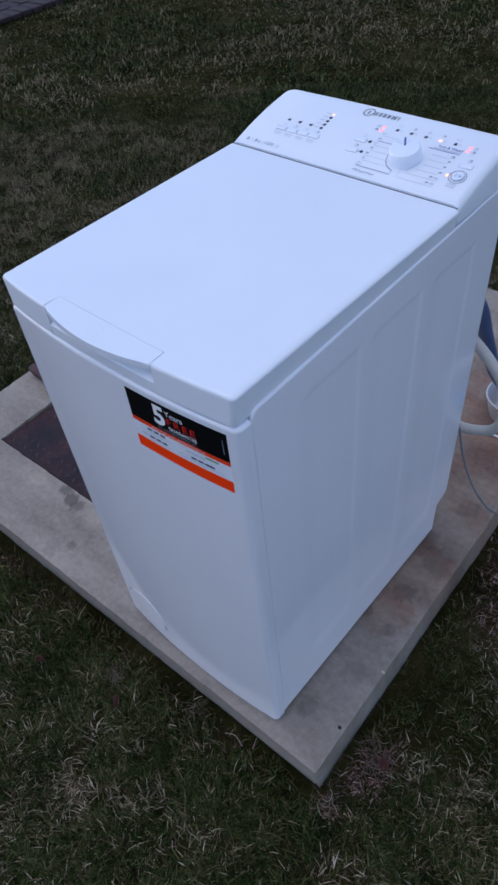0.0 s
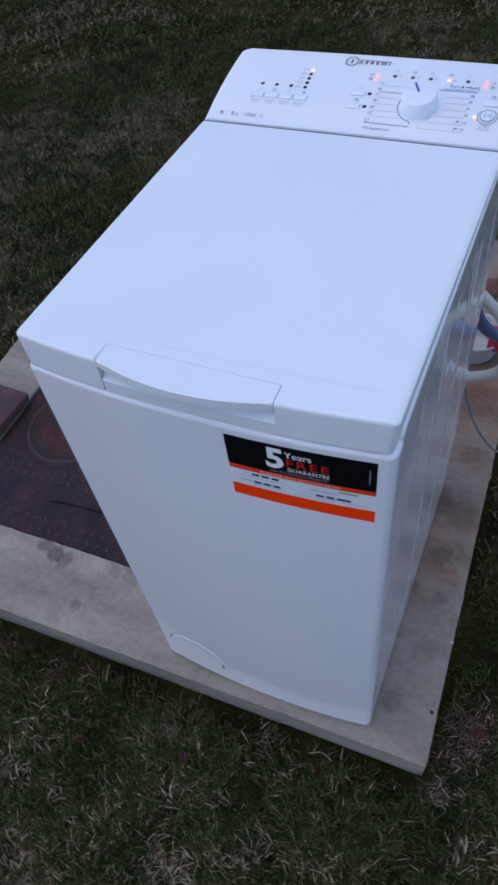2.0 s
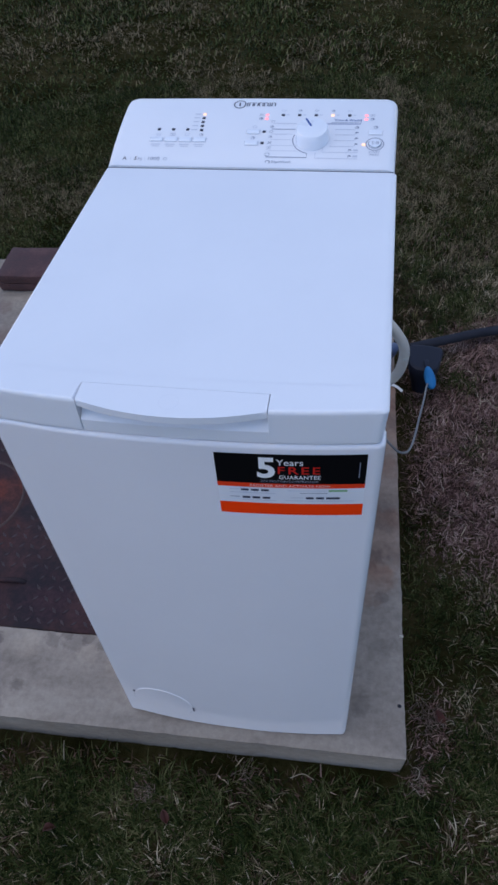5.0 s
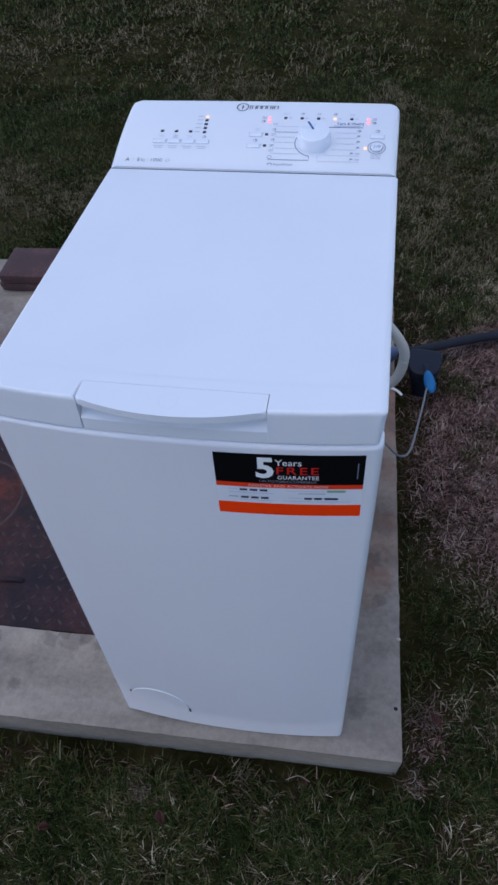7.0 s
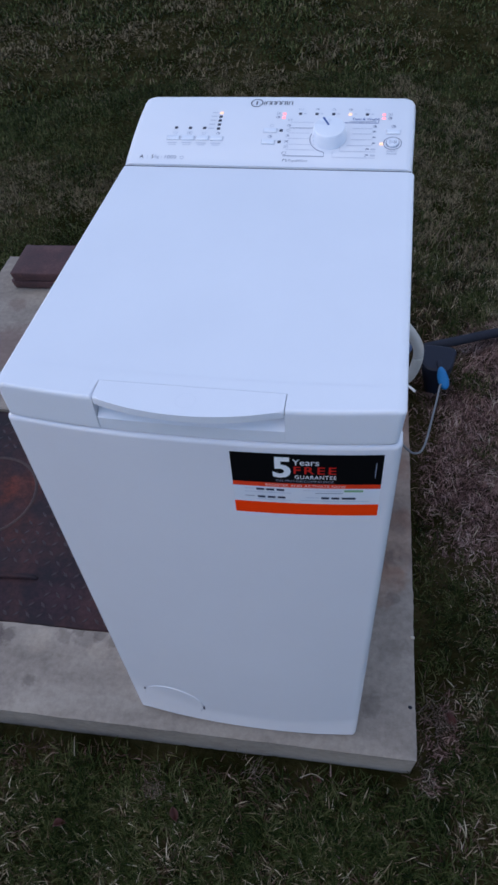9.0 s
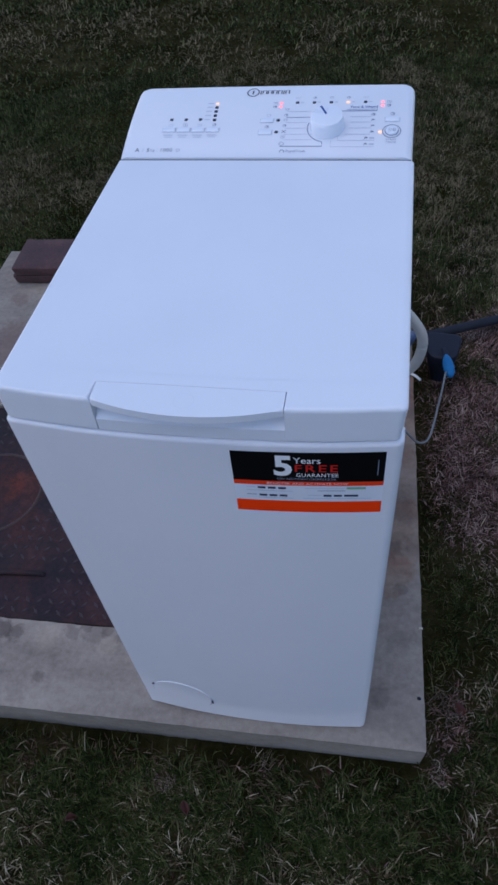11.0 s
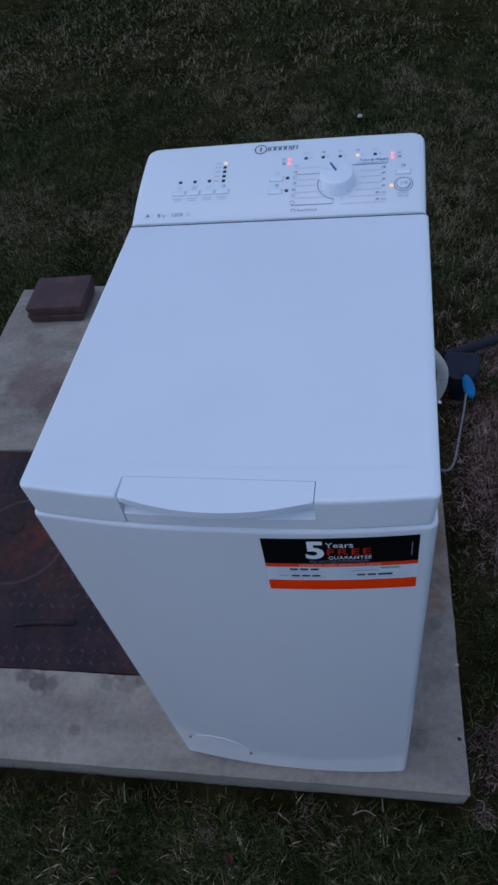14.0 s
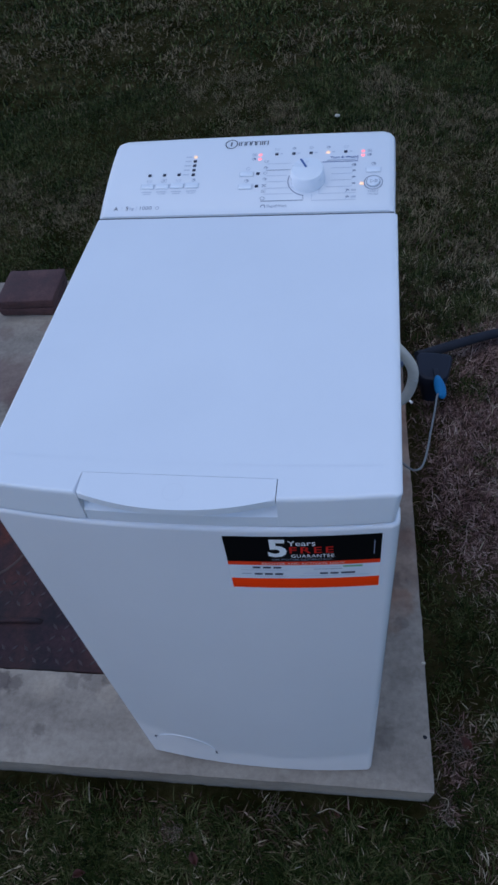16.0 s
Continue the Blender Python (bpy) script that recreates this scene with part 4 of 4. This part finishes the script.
    outline_mesh("dial_line", [(0.1020, 0.2425), (0.1490, 0.2425), (0.1490, 0.2535)], 0.0011, BLUEINK, cp, on_panel, 0.0004)
    letters("printed_letters", "Turn & Wash", 0.0064, 0.1478, 0.2508, BLUEINK, cp, on_panel, 0.0005, "RIGHT", bold=0.01)
    bar(0.1085, 0.1465, 0.2456, cp, 0.0011, MIDINK)
    outline_mesh("printed_symbol", circle_pts(0.0275, 0.1665, 0.0028, None, 12, 200, -40), 0.0012, GREYINK, cp, on_panel, 0.0004)
    letters("printed_letters", "RapidWash", 0.0058, 0.0325, 0.1670, GREYINK, cp, on_panel, 0.0005)
    # keys beside the dial
    for y in (0.2240, 0.2010):
        key("option_button", 0.0010, y, 0.0180, 0.0085, cp)
        symbol(0.0020, y + 0.0105, cp, 0.0062, 0.0052, PALEINK if y > 0.21 else MIDINK, "ring" if y > 0.21 else "half")
        lamp(0.0162, y + 0.0010, LAMPOFF, cp, 0.0023)
    # top row
    for i in range(5):
        x = 0.0390 + 0.0234 * i
        lamp(x, 0.2628, LAMPAMBER if i == 3 else LAMPOFF, cp, 0.0023, "lit amber lamp" if i == 3 else "")
        symbol(x, 0.2735, cp, 0.0065, 0.0044, PALEINK if i in (0, 4) else MIDINK, ("tub", "half", "ring", "half", "tub")[i])
        bar(x + 0.005, x + 0.009, 0.2628, cp, 0.0018)
    for x, ys in ((0.0165, (0.2625, 0.2535)), (0.1560, (0.2625, 0.2540))):
        for y in ys:
            lamp(x, y, LAMPRED, cp, 0.0022, "lit red lamp")
            symbol(x + (0.0085 if x > 0.1 else -0.0080), y, cp, 0.0050, 0.0048, GREYINK if y < 0.26 else MIDINK, "half" if y < 0.26 else "square")
    key("option_button", 0.1700, 0.2245, 0.0185, 0.0085, cp)
    symbol(0.1700, 0.2360, cp, 0.0070, 0.0056, MIDINK, "half")
    # start key: two rings and a play mark
    bm = bmesh.new()
    bmesh.ops.create_cone(bm, cap_ends=True, segments=36, radius1=0.0085, radius2=0.0078, depth=0.003)
    bmesh.ops.transform(bm, matrix=Matrix.Translation((0.170, 0.202, panel_z(0.202) + 0.0006)) @ Matrix.Rotation(0.28, 4, "X"), verts=bm.verts)
    start = part("start_button", bm, BUTTON, cp, "round start and pause button")
    outline_mesh("button_ring", circle_pts(0.170, 0.202, 0.0118), 0.0012, GREYINK, start, on_panel, 0.0004, closed=True)
    outline_mesh("button_ring", circle_pts(0.170, 0.202, 0.0086), 0.0010, GREYINK, start, on_panel, 0.0010, closed=True)
    outline_mesh("play_mark", [(0.1665, 0.1990), (0.1665, 0.2050), (0.1710, 0.2020)], 0.0009, GREYINK, start, on_panel, 0.0024, closed=True)
    outline_mesh("play_mark", [(0.1726, 0.1990), (0.1726, 0.2050)], 0.0010, GREYINK, start, on_panel, 0.0024)
    outline_mesh("play_mark", [(0.1746, 0.1995), (0.1746, 0.2045)], 0.0010, GREYINK, start, on_panel, 0.0024)
    lamp(0.1552, 0.2012, LAMPAMBER, cp, 0.0023, "lit amber lamp")
    letters("printed_letters", "START", 0.0042, 0.170, 0.1868, MIDINK, cp, on_panel, 0.0005, "CENTER", 1.15)
    letters("printed_letters", "PAUSE", 0.0042, 0.170, 0.1822, MIDINK, cp, on_panel, 0.0005, "CENTER", 1.15)


def sticker(front):
    x0, x1, top = 0.0350, 0.1850, 0.7952
    st = patch("warranty_sticker", x0, x1, top - 0.1005, top, STICKWHITE, front, on_front, 0.0003, "black, white and orange warranty sticker")

    def strip(name, a, b, c, d, material, lift=0.0005):
        return patch(name, x0 + a, x0 + b, top - d, top - c, material, st, on_front, lift)
    W = x1 - x0
    strip("black_field", 0, W, 0, 0.0465, STICKBLACK)
    strip("red_band", 0, W, 0.0465, 0.0535, STICKRED)
    strip("orange_band", 0, W, 0.0805, 0.1005, STICKORANGE)
    def put(text, a, b, z, cap, material, bold=0.0, space=1.0):
        """A line of print from a to b across the sticker, its middle z below the top, cap metres tall."""
        letters("sticker_letters", text, cap / 0.70, x0 + (a + b) / 2, top - z, material, st, on_front, 0.0009, "CENTER", 1.0, bold, b - a, space)
    put("5", 0.0420, 0.0602, 0.0225, 0.0300, PRINTWHITE, 0.032)
    put("Years", 0.0615, 0.0880, 0.0125, 0.0092, PRINTWHITE, 0.004)
    put("FREE", 0.0630, 0.1050, 0.0250, 0.0112, PRINTRED, 0.010, 1.25)
    put("GUARANTEE", 0.0640, 0.1055, 0.0356, 0.0058, PRINTWHITE, 0.008, 1.12)
    put("ON MOTOR/COMPRESSOR", 0.0450, 0.1035, 0.0422, 0.0034, GREYINK, 0.0, 1.05)
    put("REGISTER AND ACTIVATE NOW", 0.0340, 0.1155, 0.0500, 0.0040, PRINTPINK, 0.004, 1.05)
    for a, b, z, h, ink in ((0.024, 0.032, 0.0580, 0.0034, INK), (0.0345, 0.0425, 0.0580, 0.0034, INK), (0.045, 0.053, 0.0580, 0.0034, INK),
                            (0.025, 0.033, 0.0710, 0.0034, INK), (0.0355, 0.0435, 0.0710, 0.0034, INK), (0.046, 0.054, 0.0710, 0.0034, INK),
                            (0.091, 0.099, 0.0700, 0.0034, INK), (0.1015, 0.1095, 0.0700, 0.0034, INK), (0.112, 0.126, 0.0700, 0.0034, INK),
                            (0.012, 0.022, 0.0575, 0.0010, PALEINK), (0.012, 0.060, 0.0630, 0.0010, PALEINK), (0.012, 0.022, 0.0705, 0.0012, GREYINK),
                            (0.024, 0.060, 0.0755, 0.0010, PALEINK), (0.072, 0.112, 0.0575, 0.0010, PALEINK), (0.085, 0.113, 0.0615, 0.0010, GREYINK),
                            (0.075, 0.089, 0.0695, 0.0010, PALEINK), (0.070, 0.140, 0.0750, 0.0010, PALEINK), (0.143, 0.1438, 0.0240, 0.0240, GREYINK)):
        strip("printed_bar", a, b, z - h / 2, z + h / 2, ink, 0.0007)
    strip("green_mark", 0.114, 0.133, 0.0555, 0.0590, STICKGREEN, 0.0007)


washing_machine()


# ---- hoses, cords and what lies behind the machine ----
def lying(name, points, r, material, label, category, steps=12, sides=12, ribs=0.0):
    return tagged(part(name, tube(points, r, steps, sides, ribs), material), label, category)


lying("drain_hose", [(0.02, 0.322, 0.70), (0.03, 0.345, 0.62), (0.09, 0.362, 0.545), (0.155, 0.366, 0.496), (0.201, 0.364, 0.464), (0.243, 0.362, 0.420), (0.266, 0.361, 0.370),
                     (0.255, 0.361, 0.302), (0.212, 0.361, 0.270), (0.165, 0.362, 0.262), (0.105, 0.364, 0.285), (0.060, 0.366, 0.34), (0.045, 0.362, 0.42), (0.00, 0.352, 0.52), (-0.06, 0.345, 0.60), (-0.10, 0.320, 0.66)],
      0.0107, HOSE, "grey plastic drain hose hung in a loop behind the washing machine", "hose", 14, 14, 0.03)
lying("power_cord", [(0.120, 0.312, 0.45), (0.160, 0.320, 0.38), (0.186, 0.326, 0.315), (0.200, 0.328, 0.265), (0.213, 0.330, 0.215), (0.230, 0.333, 0.168), (0.254, 0.338, 0.120), (0.284, 0.352, 0.070),
                     (0.306, 0.374, 0.044), (0.320, 0.410, 0.026), (0.333, 0.472, 0.004), (0.346, 0.545, -0.003), (0.358, 0.610, -0.004), (0.366, 0.660, 0.000), (0.372, 0.672, 0.000)],
      0.0026, CORD, "thin grey power cord hanging behind the machine and over the slab", "cord", 10, 10)
lying("electric_cord", [(0.03, 0.58, 0.004), (0.121, 0.617, 0.004), (0.205, 0.630, 0.004), (0.262, 0.651, 0.004), (0.284, 0.645, 0.005), (0.300, 0.630, 0.003)],
      0.0034, WHITECORD, "short white electric cord lying on the slab", "cord", 8, 10)
lying("black_cable", [(0.322, 0.850, -0.030), (0.372, 0.884, -0.040), (0.45, 0.938, -0.058), (0.57, 1.004, -0.074), (0.75, 1.06, -0.088), (1.1, 1.10, -0.090), (1.7, 1.06, -0.092), (2.6, 1.2, -0.092)],
      0.0145, BLACKRUB, "thick black rubber cable running over the lawn", "cable", 10, 12)


def socket_block():
    """A box-like rubber socket standing in the grass."""
    ob = thing("cable_socket", pose(0.363, 0.776, -0.110, 0, 0, -6), "dark navy cable socket standing in the grass beside the slab", "socket")
    bm = bmesh.new()
    rings = []
    for z, w, d in ((0.0, 0.024, 0.030), (0.03, 0.030, 0.036), (0.075, 0.042, 0.046), (0.100, 0.046, 0.052), (0.110, 0.043, 0.049), (0.113, 0.036, 0.042)):
        rings.append([bm.verts.new((w * (1 + 0.30 * math.sin(a)) * math.copysign(abs(math.cos(a)) ** 0.45, math.cos(a)), d * math.copysign(abs(math.sin(a)) ** 0.45, math.sin(a)), z + 0.10 * d * math.sin(a) * (z > 0.05))) for a in [2 * math.pi * k / 28 for k in range(28)]])
    for a, b in zip(rings, rings[1:]):
        for k in range(28):
            bm.faces.new((a[k], a[(k + 1) % 28], b[(k + 1) % 28], b[k]))
    bm.faces.new(rings[0][::-1])
    bm.faces.new(rings[-1])
    part("housing", bm, NAVY, ob)
    return ob


socket_block()


def blue_plug():
    ob = thing("blue_plug", pose(0.375, 0.697, -0.002, 4, 0, 9), "bright blue plastic plug on the end of the power cord", "plug")
    bm = bmesh.new()
    bmesh.ops.create_uvsphere(bm, u_segments=20, v_segments=12, radius=1)
    for v in bm.verts:
        x, y, z = v.co
        v.co = Vector((0.0148 * x * (1 - 0.15 * y), 0.042 * y, 0.0150 * z))
    part("body", bm, BLUE, ob)
    bm = bmesh.new()
    box(bm, -0.007, 0.007, 0.034, 0.066, -0.005, 0.005, 0.002, 2)
    part("stem", bm, NAVY, ob)
    return ob


blue_plug()


lying("inlet_hose", [(0.130, 0.315, 0.66), (0.152, 0.345, 0.61), (0.164, 0.390, 0.538), (0.168, 0.432, 0.452), (0.170, 0.466, 0.388), (0.177, 0.495, 0.322), (0.194, 0.540, 0.250), (0.220, 0.590, 0.186), (0.244, 0.628, 0.148), (0.262, 0.668, 0.120), (0.268, 0.716, 0.080), (0.262, 0.750, 0.030), (0.258, 0.770, 0.014)],
      0.0140, BLUEHOSE, "thick slate blue inlet hose hanging behind the machine", "hose", 16, 16, 0.015)


def white_tub():
    """A low open plastic tub with a rolled rim, its wall of real thickness."""
    ob = thing("white_tub", pose(0.168, 0.722, 0.002), "small open white plastic tub standing on the slab", "tub")
    bm = bmesh.new()
    rings = []
    for r, z in ((0.0, 0.0), (0.052, 0.0), (0.056, 0.004), (0.070, 0.060), (0.073, 0.064), (0.073, 0.068), (0.070, 0.070), (0.0675, 0.067), (0.0665, 0.060), (0.053, 0.008), (0.050, 0.005), (0.0, 0.005)):
        rings.append([bm.verts.new((r * math.cos(2 * math.pi * k / 40), r * math.sin(2 * math.pi * k / 40), z)) for k in range(40)] if r else [bm.verts.new((0, 0, z))])
    for a, b in zip(rings, rings[1:]):
        for k in range(40):
            loop = [a[k % len(a)], a[(k + 1) % len(a)], b[(k + 1) % len(b)], b[k % len(b)]]
            bm.faces.new(list(dict.fromkeys(loop)))
    part("body", bm, TUBWHITE, ob)
    bm = bmesh.new()
    box(bm, 0.036, 0.066, -0.048, -0.040, 0.052, 0.132, 0.003, 2)
    part("tag", bm, TAGRED, ob, "red plastic tag at the rim")
    return ob


white_tub()


def paver(bm, w, d, h, z, turn=0.0, at=(0, 0), seed=0.0):
    """A square clay paver with a chamfered, slightly tapering rim and chipped edges."""
    sub = bmesh.new()
    box(sub, -w / 2, w / 2, -d / 2, d / 2, 0, h, 0.006, 2)
    bmesh.ops.subdivide_edges(sub, edges=[e for e in sub.edges if e.calc_length() > 0.05], cuts=4, use_grid_fill=True)
    c, s = math.cos(turn), math.sin(turn)
    for v in sub.verts:
        k = 1 - 0.06 * (1 - v.co.z / h)
        j = 0.002 * noise.noise(v.co * 30 + Vector((seed, 0, 0)))
        x, y = v.co.x * k + j, v.co.y * k + j
        v.co = Vector((at[0] + x * c - y * s, at[1] + x * s + y * c, z + v.co.z + j * 0.5))
    me = bpy.data.meshes.new("tmp")
    sub.to_mesh(me)
    sub.free()
    bm.from_mesh(me)
    bpy.data.meshes.remove(me)
    return bm


def clay_pavers():
    made = []
    for z, turn, at, label in ((0.0, 0.03, (-0.925, 1.075), "dark red square clay paver at the slab's corner"), (0.0345, 0.06, (-0.917, 1.070), "dark red clay paver stacked on another"), (0.0, -0.02, (-0.974, 0.112), "dark red clay paver lying beside the iron cover")):
        w, d = (0.158, 0.155) if at[1] < 0.5 else (0.195, 0.172)
        bm = paver(bmesh.new(), w, d, 0.0335, 0.0, 0.0, (0, 0), z * 50 + at[1])
        ob = part("clay_paver", bm, BRICKRED)
        ob.matrix_world = Matrix.Translation((at[0], at[1], z + 0.002)) @ Matrix.Rotation(turn, 4, "Z")
        tagged(ob, label, "paver", "clay pavers")
        made.append(ob)
    return made


clay_pavers()


def rubble(name, at, size, seed, material, label, category):
    bm = bmesh.new()
    bmesh.ops.create_icosphere(bm, subdivisions=3, radius=1)
    for v in bm.verts:
        n = v.co.normalized()
        k = max(abs(n.x), abs(n.y), abs(n.z))
        f = (0.55 + 0.45 / k * 0.8) * (1 + 0.22 * noise.noise(n * 1.5 + Vector((seed, seed, 0))) + 0.08 * noise.noise(n * 5 + Vector((0, seed, 0))))
        v.co = Vector((n.x * size[0] * f, n.y * size[1] * f, n.z * size[2] * f))
    ob = part(name, bm, material)
    low = min(v.co.z for v in ob.data.vertices)
    ob.matrix_world = Matrix.Translation((at[0], at[1], at[2] - low - 0.001))
    return tagged(ob, label, category)


rubble("brick_fragment", (0.168, 0.955, 0.0), (0.024, 0.038, 0.024), 4.0, BRICKBROWN, "broken reddish brown brick fragment on the slab", "brick")
rubble("brick_fragment", (0.050, 1.085, 0.0), (0.034, 0.050, 0.034), 21.0, PINKBRICK, "pinkish broken brick lump behind the machine", "brick")
# the near-black lump is added for the shade of a small pit
rubble("dark_pit_lump", (0.299, -0.228, -0.001), (0.0040, 0.0034, 0.0022), 9.0, BLACKRUB, "tiny dark lump put in for a shaded pit on the slab's edge", "pebble")
rubble("pale_crumb", (0.302, -0.085, -0.002), (0.0045, 0.0030, 0.0025), 15.0, PALESTONE, "tiny pale crumb on the slab's edge", "pebble")
rubble("pale_stone", (0.022, 2.560, SOIL_Z + 0.02), (0.013, 0.009, 0.007), 6.0, PALESTONE, "small pale stone lying in the grass", "stone")


def dry_leaf(at, turn, size, seed, label):
    bm = bmesh.new()
    n, rows = 8, []
    for i in range(n + 1):
        t = i / n
        w = size * 0.34 * math.sin(math.pi * t) ** 0.8
        rows.append([bm.verts.new((w * s, size * (t - 0.5), 0.012 * abs(s) + 0.01 * math.sin(3 * t + seed))) for s in (-1, -0.5, 0, 0.5, 1)])
    for a, b in zip(rows, rows[1:]):
        for k in range(4):
            bm.faces.new((a[k], a[k + 1], b[k + 1], b[k]))
    bmesh.ops.remove_doubles(bm, verts=bm.verts, dist=0.0002)
    bmesh.ops.solidify(bm, geom=bm.faces[:], thickness=0.0006)
    ob = part("dry_leaf", bm, LEAFBROWN)
    ob.matrix_world = Matrix.Translation(at) @ Matrix.Rotation(turn, 4, "Z") @ Matrix.Rotation(0.15, 4, "X")
    return tagged(ob, label, "leaf", "fallen leaves")


G = SOIL_Z + 0.030
dry_leaf((0.135, -0.352, G - 0.018), 1.2, 0.020, 3.0, "curled brown dry leaf in the grass before the slab")
dry_leaf((0.388, -0.204, G - 0.004), 0.9, 0.028, 4.0, "curled brown dry leaf in the grass beside the slab")


def root_tuft(at, size, seed, label, count=70):
    """A flat mat of dry, thin, crooked roots and stalks."""
    rng = random.Random(seed)
    bm = bmesh.new()
    for _ in range(count):
        a = rng.uniform(0, 6.28)
        r0 = size * abs(rng.gauss(0, 0.6))
        go = rng.uniform(0, 6.28)
        ln = size * rng.uniform(0.35, 1.0)
        p = Vector((r0 * math.cos(a), 1.5 * r0 * math.sin(a), rng.uniform(-0.004, 0.010)))
        pts = [p]
        for k in range(3):
            go += rng.gauss(0, 0.45)
            pts.append(pts[-1] + Vector((math.cos(go), math.sin(go), rng.uniform(-0.22, 0.30))) * ln / 3)
        sub = tube(pts, rng.uniform(0.0002, 0.0005), 3, 4)
        me = bpy.data.meshes.new("tmp")
        sub.to_mesh(me)
        sub.free()
        bm.from_mesh(me)
        bpy.data.meshes.remove(me)
    ob = part("root_tuft", bm, ROOTS)
    ob.matrix_world = Matrix.Translation(at)
    return tagged(ob, label, "roots", "dry root tufts", "stuff")


root_tuft((0.345, -0.318, SOIL_Z + 0.022), 0.026, 3, "thin pale dry roots at the slab's corner", 30)
root_tuft((0.366, -0.205, SOIL_Z + 0.022), 0.040, 5, "flat brown mat of dry roots beside the slab", 80)
root_tuft((-0.170, -0.412, SOIL_Z + 0.020), 0.030, 9, "thin dry roots in the grass before the slab", 40)
root_tuft((0.020, -0.352, SOIL_Z + 0.020), 0.030, 11, "thin dry roots under the slab's front edge", 30)


def dry_stalk(points, r, label):
    """A bleached, bent stalk lying in the turf."""
    ob = part("dry_stalk", tube(points, r, 6, 6), PALE)
    return tagged(ob, label, "stalk", "dry stalks")


def curl(cx, cy, r, start, sweep, z=-0.088):
    return [(cx + r * math.cos(radians(start + sweep * k / 9)), cy + 0.8 * r * math.sin(radians(start + sweep * k / 9)), z + 0.010 * math.sin(k * 0.7)) for k in range(10)]


dry_stalk(curl(0.402, -0.222, 0.013, 20, 150), 0.0005, "pale curled dry stalk beside the slab")
dry_stalk(curl(0.333, -0.318, 0.013, 80, -170), 0.0006, "pale curled dry stalk at the slab's corner")
dry_stalk(curl(0.350, -0.338, 0.018, 200, 100), 0.0005, "pale bent dry stalk at the slab's corner")
dry_stalk([(-0.352, -0.350, -0.088), (-0.346, -0.366, -0.084), (-0.342, -0.384, -0.094)], 0.0007, "pale upright stalk before the slab")
dry_stalk([(0.105, -0.356, -0.094), (0.128, -0.348, -0.086), (0.150, -0.354, -0.092)], 0.0008, "short pale stalk under the slab's front edge")
dry_leaf((-0.118, -0.455, G - 0.004), 0.4, 0.022, 5.0, "small rust-brown dry leaf in the lawn")
dry_leaf((-0.330, -0.505, G - 0.010), 2.1, 0.020, 6.0, "orange-brown dry leaf among the grass")


# ---- brick path far off at the lawn's edge ----
def brick_path():
    ob = thing("path", pose(-4.75, 1.6, SOIL_Z + 0.01), "dark maroon brick path along the lawn's edge", "path", kind="structure")
    bm = bmesh.new()
    box(bm, -1.3, -0.01, 0, 4.2, -0.06, 0.0)
    part("bedding", bm, SOIL, ob)
    bm = bmesh.new()
    box(bm, 0.003, 0.207, 0.003, 0.097, 0.0, 0.035, 0.006, 1)
    first = part("brick", bm, PATHRED, ob)
    for i in range(6):
        for j in range(42):
            shift = 0.05 if i % 2 else 0.0
            b = first if i == j == 0 else new("brick", first.data)
            b.parent = ob
            b.location = (-1.29 + 0.213 * i, 0.1 * j + shift, 0.002 * math.sin(i * 7 + j * 3))
    return ob


brick_path()
